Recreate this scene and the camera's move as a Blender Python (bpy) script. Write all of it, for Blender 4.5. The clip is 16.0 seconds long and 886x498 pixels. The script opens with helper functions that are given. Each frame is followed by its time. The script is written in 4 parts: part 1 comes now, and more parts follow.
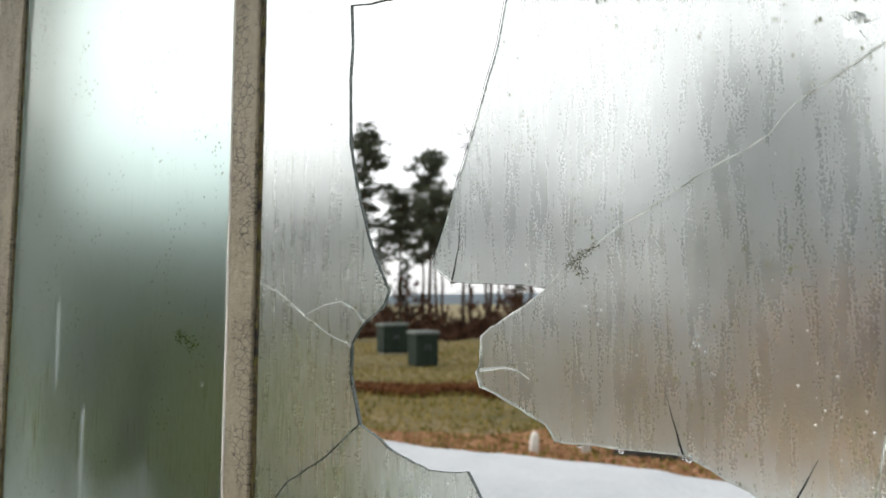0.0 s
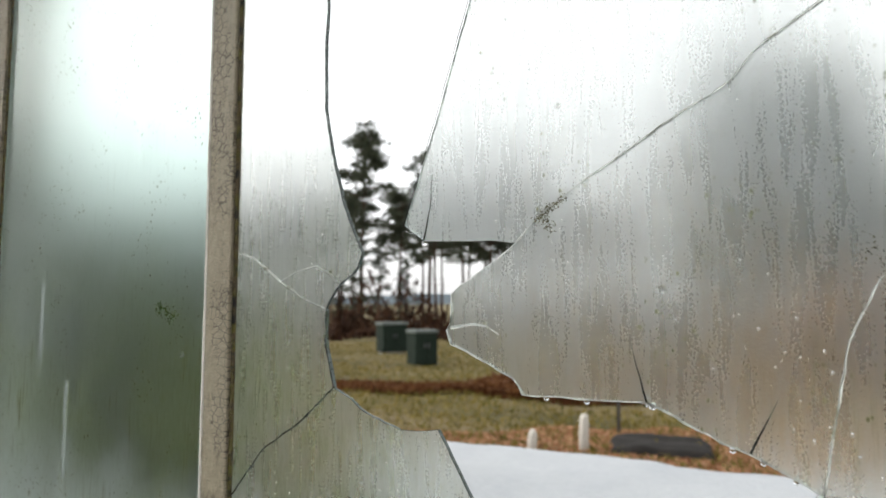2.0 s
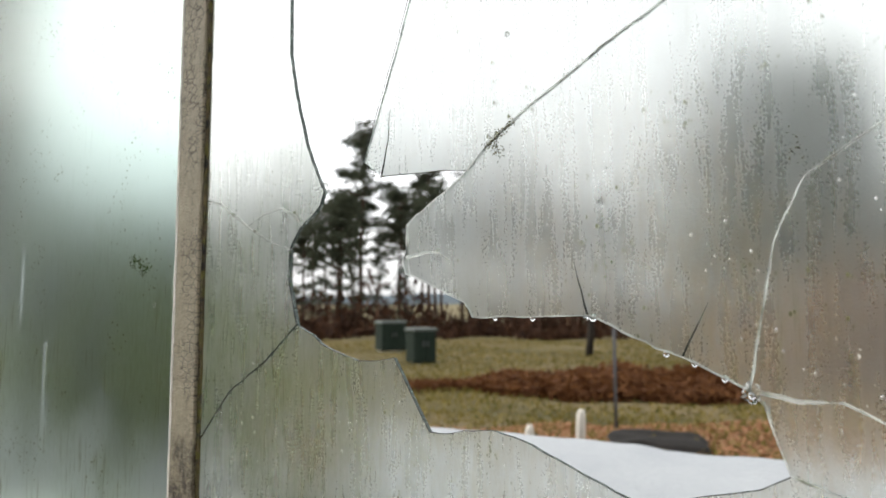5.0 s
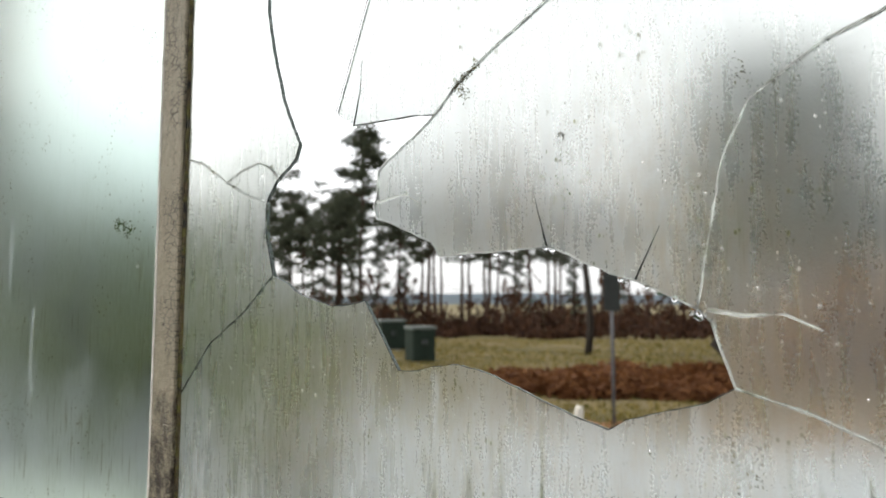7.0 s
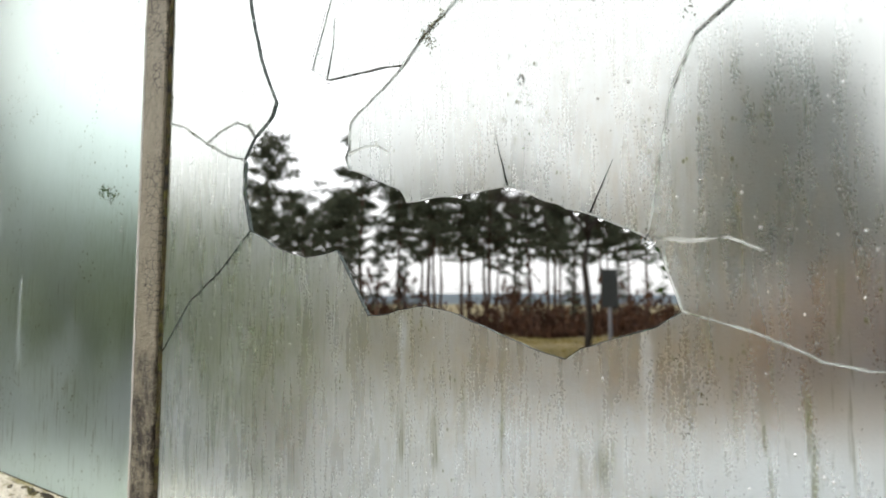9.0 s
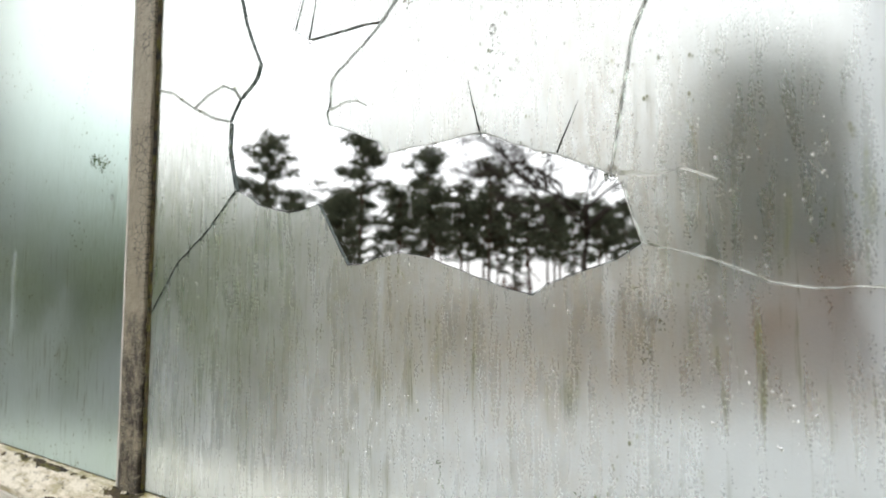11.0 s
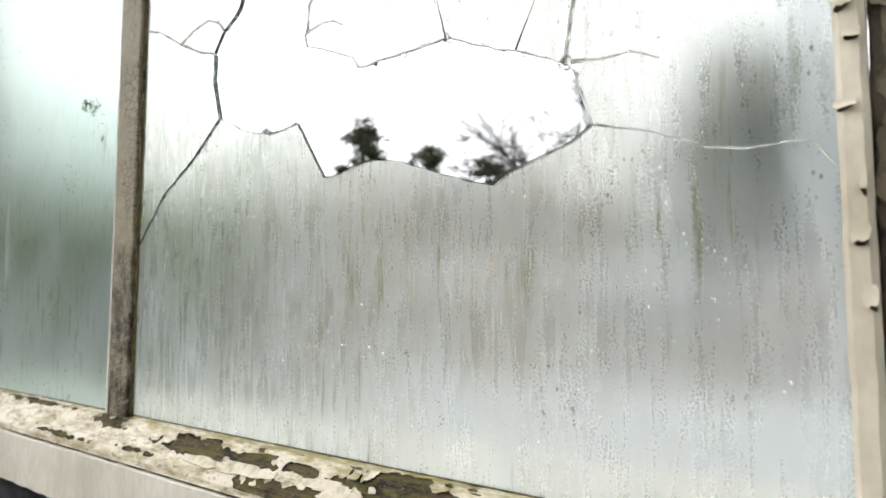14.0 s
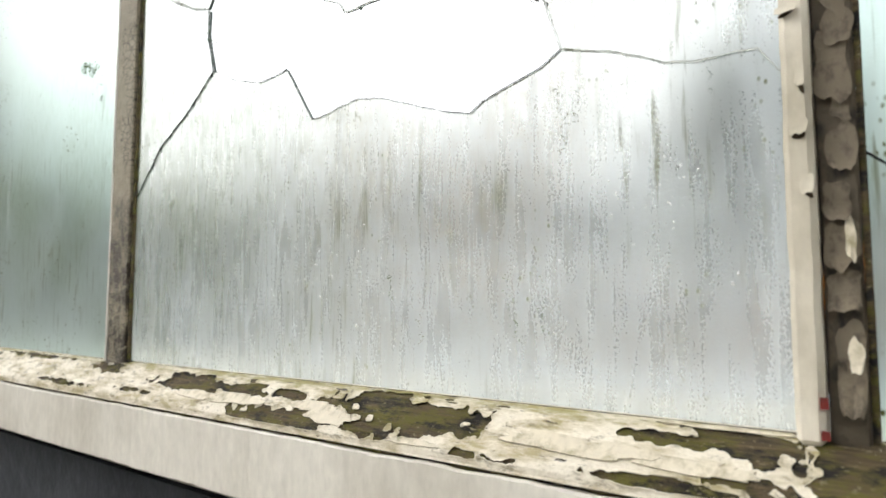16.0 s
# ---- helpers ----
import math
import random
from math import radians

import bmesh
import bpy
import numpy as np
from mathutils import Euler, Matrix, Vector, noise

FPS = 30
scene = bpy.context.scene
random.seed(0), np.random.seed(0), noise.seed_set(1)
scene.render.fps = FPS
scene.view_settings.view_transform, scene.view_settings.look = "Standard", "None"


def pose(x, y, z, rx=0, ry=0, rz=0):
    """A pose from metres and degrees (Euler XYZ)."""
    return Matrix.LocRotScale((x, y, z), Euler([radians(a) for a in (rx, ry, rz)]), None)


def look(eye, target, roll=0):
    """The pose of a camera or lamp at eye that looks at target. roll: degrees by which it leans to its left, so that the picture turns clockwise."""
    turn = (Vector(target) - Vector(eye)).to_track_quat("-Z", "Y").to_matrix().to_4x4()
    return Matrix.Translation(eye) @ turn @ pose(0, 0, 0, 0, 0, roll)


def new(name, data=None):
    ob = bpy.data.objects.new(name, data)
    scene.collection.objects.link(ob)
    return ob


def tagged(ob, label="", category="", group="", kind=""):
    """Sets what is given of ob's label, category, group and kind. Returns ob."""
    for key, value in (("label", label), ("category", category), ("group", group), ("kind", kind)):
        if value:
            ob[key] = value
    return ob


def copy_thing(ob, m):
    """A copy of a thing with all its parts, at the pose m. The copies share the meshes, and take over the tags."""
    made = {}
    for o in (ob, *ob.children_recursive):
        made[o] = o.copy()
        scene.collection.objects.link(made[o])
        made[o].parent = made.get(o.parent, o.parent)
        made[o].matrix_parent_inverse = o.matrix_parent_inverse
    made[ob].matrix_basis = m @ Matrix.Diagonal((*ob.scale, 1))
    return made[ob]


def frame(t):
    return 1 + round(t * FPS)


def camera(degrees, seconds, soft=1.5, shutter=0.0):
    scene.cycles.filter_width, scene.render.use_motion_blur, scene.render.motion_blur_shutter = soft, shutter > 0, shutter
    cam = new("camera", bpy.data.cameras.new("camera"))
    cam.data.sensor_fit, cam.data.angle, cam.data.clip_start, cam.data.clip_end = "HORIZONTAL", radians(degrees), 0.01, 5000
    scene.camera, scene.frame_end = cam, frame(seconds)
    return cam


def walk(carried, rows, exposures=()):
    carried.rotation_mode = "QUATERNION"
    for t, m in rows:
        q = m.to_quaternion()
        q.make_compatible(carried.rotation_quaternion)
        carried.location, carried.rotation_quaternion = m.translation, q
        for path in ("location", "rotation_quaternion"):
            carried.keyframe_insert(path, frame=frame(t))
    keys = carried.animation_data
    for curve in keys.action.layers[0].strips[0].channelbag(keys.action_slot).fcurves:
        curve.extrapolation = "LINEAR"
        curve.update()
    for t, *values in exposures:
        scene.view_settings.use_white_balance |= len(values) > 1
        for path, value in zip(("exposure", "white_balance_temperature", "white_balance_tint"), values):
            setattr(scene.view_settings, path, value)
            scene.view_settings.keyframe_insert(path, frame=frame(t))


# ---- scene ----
cam = camera(68.57, 16.0)
# seconds, x along the window, y towards the outside, z up
PATH = [
    (0.0, 0.0000, -0.3660, 1.6200), (0.5, 0.0035, -0.3630, 1.6128), (1.0, 0.0069, -0.3594, 1.6057),
    (1.5, 0.0106, -0.3558, 1.5986), (2.0, 0.0143, -0.3524, 1.5918), (2.5, 0.0178, -0.3492, 1.5852),
    (3.0, 0.0215, -0.3460, 1.5787), (3.5, 0.0259, -0.3432, 1.5719), (4.0, 0.0309, -0.3412, 1.5640),
    (6.5, 0.0571, -0.3332, 1.5142), (7.0, 0.0623, -0.3311, 1.5057), (7.5, 0.0677, -0.3293, 1.4973),
    (8.0, 0.0731, -0.3276, 1.4887), (8.5, 0.0785, -0.3256, 1.4793), (9.0, 0.0836, -0.3240, 1.4696),
    (11.5, 0.1063, -0.3219, 1.4256), (12.0, 0.1107, -0.3214, 1.4156), (12.5, 0.1153, -0.3213, 1.4053),
    (13.0, 0.1197, -0.3215, 1.3940), (13.5, 0.1236, -0.3217, 1.3819), (14.0, 0.1278, -0.3224, 1.3696),
    (14.5, 0.1324, -0.3237, 1.3571), (15.0, 0.1376, -0.3254, 1.3443), (15.5, 0.1434, -0.3272, 1.3320),
    (16.0, 0.1494, -0.3294, 1.3208),
]
cam.data.dof.use_dof = True
cam.data.dof.focus_distance, cam.data.dof.aperture_fstop = 0.42, 9.6
YAW, PITCH = 37.03, 4.66
walk(cam, [(t, pose(x, y, z, 90 + PITCH, 0, YAW)) for t, x, y, z in PATH], [(0.0, 0.5), (9.0, 0.5), (12.5, 0.54), (16.0, 0.64)])

# ---- light: pale overcast sky, weak wide sun ----
world = bpy.data.worlds.new("overcast_sky")
scene.world = world
world.use_nodes = True
wn, wl = world.node_tree.nodes, world.node_tree.links
sky = wn.new("ShaderNodeTexSky")
sky.sky_type, sky.sun_disc = "NISHITA", False
sky.sun_elevation, sky.sun_rotation = radians(32), radians(244)
sky.air_density, sky.dust_density = 1.0, 4.0
soften = wn.new("ShaderNodeHueSaturation")
soften.inputs["Saturation"].default_value = 0.2
wl.new(sky.outputs[0], soften.inputs["Color"])
cloud = wn.new("ShaderNodeMix")
cloud.data_type = "RGBA"
cloud.inputs[0].default_value = 0.55
cloud.inputs[7].default_value = (4.1, 4.12, 4.12, 1)
wl.new(soften.outputs[0], cloud.inputs[6])
wl.new(cloud.outputs[2], wn["Background"].inputs["Color"])
wn["Background"].inputs["Strength"].default_value = 0.28
sun_data = bpy.data.lights.new("sun", "SUN")
sun_data.energy, sun_data.angle, sun_data.color = 0.5, radians(20), (1.0, 0.96, 0.9)
sun = new("sun", sun_data)
sun.matrix_world = look((-6, -3, 7), (0, 0, 1))


# ---- materials ----
def graph(name):
    m = bpy.data.materials.new(name)
    m.use_nodes = True
    m.node_tree.nodes.clear()
    return m, m.node_tree.nodes, m.node_tree.links


class G:
    """A small node builder for one material."""

    def __init__(self, name):
        self.m, self.n, self.l = graph(name)
        self.out = self.n.new("ShaderNodeOutputMaterial")
        self.co = self.n.new("ShaderNodeTexCoord").outputs["Object"]

    def put(self, node, key, value):
        if isinstance(value, bpy.types.NodeSocket):
            self.l.new(value, node.inputs[key])
        elif value is not None:
            node.inputs[key].default_value = value

    def scaled(self, s, off=(0, 0, 0), turn=0.0):
        k = self.n.new("ShaderNodeMapping")
        self.put(k, "Vector", self.co)
        k.inputs["Scale"].default_value = s
        k.inputs["Location"].default_value = off
        k.inputs["Rotation"].default_value = (0, 0, turn)
        return k.outputs[0]

    def noise(self, s, detail=4, rough=0.55, off=(0, 0, 0), warp=0.0, turn=0.0):
        k = self.n.new("ShaderNodeTexNoise")
        k.inputs["Scale"].default_value = 1.0
        k.inputs["Detail"].default_value, k.inputs["Roughness"].default_value = detail, rough
        k.inputs["Distortion"].default_value = warp
        s = s if isinstance(s, tuple) else (s, s, s)
        self.put(k, "Vector", self.scaled(s, off, turn))
        return k.outputs["Fac"]

    def cells(self, s, feature="F1", off=(0, 0, 0), rand=1.0):
        k = self.n.new("ShaderNodeTexVoronoi")
        k.feature = feature
        k.inputs["Scale"].default_value = 1.0
        k.inputs["Randomness"].default_value = rand
        s = s if isinstance(s, tuple) else (s, s, s)
        self.put(k, "Vector", self.scaled(s, off))
        return k.outputs["Distance"]

    def ramp(self, fac, lo, hi, a=0.0, b=1.0):
        k = self.n.new("ShaderNodeMapRange")
        self.put(k, "Value", fac)
        for key, v in (("From Min", lo), ("From Max", hi), ("To Min", a), ("To Max", b)):
            k.inputs[key].default_value = v
        return k.outputs[0]

    def math(self, op, a, b=0.0):
        k = self.n.new("ShaderNodeMath")
        k.operation = op
        self.put(k, 0, a)
        self.put(k, 1, b)
        return k.outputs[0]

    def mix(self, fac, a, b):
        k = self.n.new("ShaderNodeMix")
        k.data_type = "RGBA"
        self.put(k, 0, fac)
        for i, c in ((6, a), (7, b)):
            self.put(k, i, c if isinstance(c, bpy.types.NodeSocket) else (*c, 1))
        return k.outputs[2]

    def bump(self, height, strength=0.3, dist=0.002, under=None):
        k = self.n.new("ShaderNodeBump")
        k.inputs["Strength"].default_value, k.inputs["Distance"].default_value = strength, dist
        self.put(k, "Height", height)
        self.put(k, "Normal", under)
        return k.outputs[0]

    def shade(self, kind, **kw):
        k = self.n.new("ShaderNodeBsdf" + kind)
        for key, v in kw.items():
            key = key.replace("_", " ")
            self.put(k, key, (*v, 1) if isinstance(v, tuple) and len(v) == 3 else v)
        return k.outputs[0]

    def blend(self, fac, a, b):
        k = self.n.new("ShaderNodeMixShader")
        self.put(k, 0, fac)
        self.l.new(a, k.inputs[1])
        self.l.new(b, k.inputs[2])
        return k.outputs[0]

    def random(self):
        return self.n.new("ShaderNodeObjectInfo").outputs["Random"]

    def island(self):
        return self.n.new("ShaderNodeNewGeometry").outputs["Random Per Island"]

    def height(self):
        k = self.n.new("ShaderNodeSeparateXYZ")
        self.l.new(self.co, k.inputs[0])
        return k.outputs

    def done(self, shader):
        self.l.new(shader, self.out.inputs["Surface"])
        return self.m


def frosted_glass(name, rough=0.31, haze=0.06, tint=(0.95, 0.965, 0.945), dirt=1.0, shift=0.0, drips=(), heavy=0.36, film_amount=0.27, edge=None, milky=0.10):
    """Old window glass under condensation: fine mist, short dried runs, a few clear drops, specks of algae."""
    g = G(name)
    mul, add = (lambda a, b: g.math("MULTIPLY", a, b)), (lambda a, b: g.math("ADD", a, b))
    o = (shift, 0, shift)
    x, _, z = g.height()
    streak = g.noise((120, 1, 15), 3, 0.55, o, 0.5)
    broad = g.noise((60, 1, 9), 4, 0.6, (shift + 5, 0, 2), 0.3)
    cloud = g.noise((8, 1, 6), 4, 0.6, o)
    grain = g.noise((760, 1, 560), 3, 0.7, o)
    level = add(z, g.ramp(g.noise((14, 1, 7), 4, 0.6, (2, 0, shift)), 0.3, 0.7, -0.04, 0.04))
    # fine beads of mist, and sparse larger drops in the wetter patches
    beads = g.cells((1100, 1, 850), "SMOOTH_F1", o)
    drops = g.cells((430, 1, 300), "F1", (shift + 2, 0, 1))
    wet = mul(g.ramp(cloud, 0.44, 0.60), g.ramp(g.noise((120, 1, 90), 2, 0.5, (shift, 0, 9)), 0.50, 0.60))
    drop = mul(g.ramp(drops, 0.04, 0.26, 1.0, 0.0), wet)
    n = g.bump(add(beads, grain), 0.13, 0.0004)
    n = g.bump(drop, 0.14, 0.0005, n)
    n = g.bump(add(streak, broad), 0.06, 0.0014, n)
    # two lobes: a narrow one where the glass is barely misted, a wide one through thick mist
    r = mul(g.ramp(grain, 0.3, 0.7, 0.93, 1.07), g.ramp(streak, 0.35, 0.68, rough, rough * 0.8))
    near = g.shade("Refraction", Color=tint, Roughness=r, IOR=1.33, Normal=n)
    wide = g.shade("Refraction", Color=tint, Roughness=0.52, IOR=1.33, Normal=n)
    near.node.distribution = wide.node.distribution = "BECKMANN"
    mist = mul(g.ramp(x, -0.36, -0.26), g.ramp(add(x, g.ramp(cloud, 0.3, 0.7, -0.03, 0.03)), -0.06, 0.02, 1.0, 0.0))
    see = g.blend(mul(g.ramp(mist, 0.0, 1.0, 0.12, 0.34), g.ramp(streak, 0.35, 0.68, 1.08, 0.82)), near, wide)
    fog = g.shade("Translucent", Color=(0.87, 0.91, 0.93), Normal=n)
    tone = mul(g.ramp(streak, 0.3, 0.7, 1.18, 0.82), mul(g.ramp(broad, 0.3, 0.7, 1.2, 0.8), g.ramp(grain, 0.3, 0.7, 0.86, 1.14)))
    thick = add(haze, mul(g.ramp(level, 1.27, 1.45, heavy, 0.0), g.ramp(x, -0.44, -0.20, 0.72, 1.0)))
    thick = add(thick, mul(mul(mist, milky), g.ramp(level, 1.56, 1.66)))
    fogged = mul(thick, tone)
    if edge:
        fogged = g.math("MAXIMUM", fogged, mul(g.ramp(add(x, g.ramp(broad, 0.3, 0.7, -0.004, 0.004)), edge - 0.028, edge - 0.010), mul(tone, 0.42)))
    for at, low, high in drips:
        side = g.ramp(g.math("ABSOLUTE", g.math("SUBTRACT", x, add(at, g.ramp(streak, 0.3, 0.7, -0.001, 0.001)))), 0.0020, 0.0052, 1.0, 0.0)
        span = mul(g.ramp(z, low, low + 0.05), g.ramp(z, high - 0.006, high, 1.0, 0.0))
        fogged = g.math("MAXIMUM", fogged, mul(mul(side, span), 0.26))
    body = g.blend(fogged, see, fog)
    # a thin film, grainy and drawn out downwards: green growth, and painted background light
    grow = mul(g.ramp(g.noise((7, 1, 5), 4, 0.6, (shift, 0, 6)), 0.32, 0.56), g.ramp(g.noise((260, 1, 55), 3, 0.65, (shift, 0, 8)), 0.28, 0.72))
    grow = mul(mul(grow, g.ramp(x, -0.45, -0.1, film_amount * 1.35, film_amount)), mul(g.ramp(level, 1.52, 1.68, 1.0, 0.05), g.ramp(level, 1.28, 1.42, 0.45, 1.0)))
    grow = mul(grow, g.ramp(x, -0.05, 0.03, 1.0, 0.4))
    # the brown end puts the blurred ground's light into the film's colour
    hue = g.mix(g.ramp(x, -0.30, -0.12), (0.20, 0.245, 0.09), (0.46, 0.335, 0.17))
    body = g.blend(grow, body, g.shade("Translucent", Color=hue, Normal=n))
    # algae: thin vertical runs and scattered clusters of specks
    line = mul(g.ramp(g.noise((200, 1, 14), 4, 0.6, (3 + shift, 0, 1)), 0.56, 0.70), g.ramp(g.noise((12, 1, 9), 3, 0.5, (7, 0, 2 + shift)), 0.46, 0.62))
    line = mul(line, g.ramp(level, 1.44, 1.60, 1.0, 0.10))
    speck = mul(g.ramp(g.cells((260, 1, 170), "F1", (5, 0, shift)), 0.12, 0.30, 1.0, 0.0), mul(g.ramp(g.noise((15, 1, 12), 3, 0.6, (1 + shift, 0, 4)), 0.50, 0.62), g.ramp(g.noise((150, 1, 110), 1, 0.5, (4 + shift, 0, 3)), 0.50, 0.58)))
    soil = mul(g.math("MAXIMUM", mul(line, 0.6), mul(speck, 0.8)), dirt)
    algae = g.mix(g.noise(40), (0.10, 0.095, 0.05), (0.17, 0.19, 0.05))
    body = g.blend(soil, body, g.blend(0.5, g.shade("Diffuse", Color=algae), g.shade("Translucent", Color=algae)))
    fres = g.n.new("ShaderNodeFresnel")
    fres.inputs["IOR"].default_value = 1.4
    return g.done(g.blend(mul(fres.outputs[0], 0.3), body, g.shade("Glossy", Color=(1, 1, 1), Roughness=0.25, Normal=n)))


def glass_edge():
    g = G("broken_glass_edge")
    c = g.ramp(g.noise(140, 3), 0.46, 0.62)
    dark = g.shade("Principled", Base_Color=(0.045, 0.07, 0.06), Roughness=0.22, IOR=1.5)
    clear = g.shade("Glass", Color=(0.85, 0.95, 0.9), Roughness=0.12, IOR=1.45, Normal=g.bump(g.noise(600, 2), 0.6, 0.001))
    return g.done(g.blend(c, dark, clear))


def crack_glass():
    """A crack: bruised pale glass that scatters light, with dirt in it."""
    g = G("crack_glass")
    c = g.ramp(g.noise(60, 3), 0.28, 0.42)
    pale = g.blend(0.25, g.shade("Translucent", Color=(0.97, 0.97, 0.95)), g.shade("Glass", Color=(0.95, 1, 0.97), Roughness=0.2, IOR=1.5))
    dull = g.shade("Principled", Base_Color=(0.13, 0.135, 0.08), Roughness=0.5)
    return g.done(g.blend(c, dull, pale))


def dark_rim():
    """The broken rim of a pane seen edge on."""
    g = G("dark_glass_rim")
    c = g.ramp(g.noise(110, 3), 0.58, 0.68)
    return g.done(g.blend(c, g.shade("Principled", Base_Color=(0.012, 0.018, 0.016), Roughness=0.25), g.shade("Glass", Color=(0.7, 0.8, 0.75), Roughness=0.1, IOR=1.5)))


def drop_water():
    g = G("water_drop")
    return g.done(g.shade("Glass", Color=(1, 1, 1), Roughness=0.0, IOR=1.33))


def old_paint(name, light=(0.74, 0.70, 0.60), grime=(0.16, 0.14, 0.09), amount=0.5, rough=0.55, scale=1.0, net=0.0):
    """Weathered oil paint with grime and fine cracks."""
    g = G(name)
    big = g.noise((14 * scale, 14 * scale, 9 * scale), 6, 0.65)
    fine = g.noise((150, 150, 70), 4, 0.6)
    crack = g.cells((70 * scale, 70 * scale, 34 * scale), "DISTANCE_TO_EDGE")
    c = g.mix(g.ramp(fine, 0.3, 0.7), light, tuple(v * 0.84 for v in light))
    c = g.mix(g.math("MULTIPLY", g.ramp(big, 0.48, 0.72), amount), c, grime)
    c = g.mix(g.math("MULTIPLY", g.ramp(crack, 0.0, 0.02, 1, 0), g.math("MULTIPLY", g.ramp(big, 0.52, 0.66), net)), c, (0.06, 0.05, 0.035))
    h = g.math("ADD", g.math("MULTIPLY", g.ramp(big, 0.4, 0.6), 0.4), g.math("MULTIPLY", fine, 0.5))
    return g.done(g.shade("Principled", Base_Color=c, Roughness=rough, Normal=g.bump(h, 0.5, 0.0012)))


def bar_paint():
    """Dull grey-brown paint on the glazing bar, darker and rotten near the sill."""
    g = G("bar_paint")
    z = g.height()[2]
    fine = g.noise((190, 190, 110), 5, 0.65)
    worm = g.noise((90, 90, 140), 3, 0.6, (2, 0, 0), 1.2)
    wob = g.math("ADD", z, g.math("MULTIPLY", g.ramp(g.noise((40, 40, 22), 4, 0.6), 0.3, 0.7, -0.5, 0.5), 0.42))
    rot = g.ramp(wob, 1.27, 1.43, 1.0, 0.0)
    c = g.mix(g.ramp(fine, 0.3, 0.7), (0.34, 0.30, 0.215), (0.23, 0.205, 0.145))
    c = g.mix(g.math("MULTIPLY", rot, g.ramp(worm, 0.30, 0.50)), c, (0.035, 0.026, 0.015))
    ring = g.ramp(g.math("ABSOLUTE", g.math("SUBTRACT", worm, 0.56)), 0.0, 0.022, 1.0, 0.0)
    gate = g.ramp(g.noise((30, 30, 26), 2, 0.5, (9, 0, 3)), 0.46, 0.54)
    c = g.mix(g.math("MULTIPLY", g.math("MULTIPLY", ring, gate), 0.85), c, (0.05, 0.04, 0.03))
    split = g.math("MULTIPLY", g.ramp(g.cells((95, 30, 150), "DISTANCE_TO_EDGE", (0.3, 0, 0)), 0.0, 0.07, 1.0, 0.0), g.ramp(g.noise((34, 20, 15), 3, 0.6, (4, 0, 1)), 0.45, 0.53))
    c = g.mix(g.math("MULTIPLY", split, 0.9), c, (0.035, 0.027, 0.018))
    h = g.math("SUBTRACT", g.math("ADD", fine, g.math("MULTIPLY", g.ramp(worm, 0.45, 0.66), 0.8)), split)
    return g.done(g.shade("Principled", Base_Color=c, Roughness=0.62, Normal=g.bump(h, 0.55, 0.0014)))


def rotten_wood():
    g = G("rotten_mossy_wood")
    grain = g.noise((14, 330, 330), 6, 0.7)
    patch = g.noise((40, 110, 110), 6, 0.7)
    c = g.mix(g.ramp(grain, 0.32, 0.68), (0.030, 0.022, 0.012), (0.16, 0.115, 0.055))
    c = g.mix(g.ramp(patch, 0.45, 0.60, 0.0, 0.9), c, (0.125, 0.115, 0.016))
    c = g.mix(g.ramp(g.noise((34, 80, 80), 5, 0.7, (4, 1, 0)), 0.50, 0.60), c, (0.012, 0.010, 0.007))
    c = g.mix(g.ramp(g.noise((260, 420, 420), 3, 0.6, (1, 6, 0)), 0.62, 0.70, 0.0, 0.7), c, (0.30, 0.26, 0.15))
    return g.done(g.shade("Principled", Base_Color=c, Roughness=0.85, Normal=g.bump(g.math("ADD", grain, patch), 0.9, 0.003)))


def plain(name, a, b, scale=8.0, rough=0.7, bump=0.3, dist=0.01, metal=0.0, fine=None, vary=None):
    """Two tones in noise at two scales, with relief; vary adds a tone for each object or each loose leaf."""
    g = G(name)
    k = g.noise(scale, 6, 0.6)
    f = g.noise(fine or scale * 9, 4, 0.6)
    c = g.mix(g.ramp(g.math("ADD", g.math("MULTIPLY", k, 0.6), g.math("MULTIPLY", f, 0.4)), 0.36, 0.64), a, b)
    if vary:
        c = g.mix(g.math("MULTIPLY", g.island() if vary[0] == "leaf" else g.random(), vary[2]), c, vary[1])
    return g.done(g.shade("Principled", Base_Color=c, Roughness=rough, Metallic=metal, Specular_IOR_Level=0.2, Normal=g.bump(g.math("ADD", k, f), bump, dist)))


def leafy(name, a, b, glow=0.3):
    """Leaves and needles: a tone for each island, some light through them."""
    g = G(name)
    c = g.mix(g.island(), a, b)
    return g.done(g.blend(glow, g.shade("Principled", Base_Color=c, Roughness=0.7, Specular_IOR_Level=0.15), g.shade("Translucent", Color=c)))


def meadow():
    """Winter lawn: worn grass, bare soil, tracks of dead leaves in bands along the wood."""
    g = G("meadow")
    big = g.noise(0.25, 5, 0.6)
    mid = g.noise(1.7, 6, 0.65)
    fine = g.noise(26, 4, 0.7)
    c = g.mix(g.ramp(mid, 0.35, 0.65), (0.105, 0.088, 0.018), (0.20, 0.145, 0.045))
    c = g.mix(g.ramp(big, 0.5, 0.66), c, (0.20, 0.145, 0.075))
    band = g.noise((0.07, 0.75, 1), 4, 0.55, (3, 1, 0), 0.0, -radians(YAW))
    c = g.mix(g.ramp(band, 0.52, 0.62, 0.0, 0.85), c, (0.23, 0.17, 0.085))
    c = g.mix(g.ramp(band, 0.46, 0.38, 0.0, 0.8), c, (0.075, 0.062, 0.014))
    c = g.mix(g.ramp(fine, 0.3, 0.75, 0.0, 0.6), c, (0.035, 0.035, 0.014))
    return g.done(g.shade("Principled", Base_Color=c, Roughness=0.95, Normal=g.bump(g.math("ADD", fine, mid), 0.8, 0.06)))


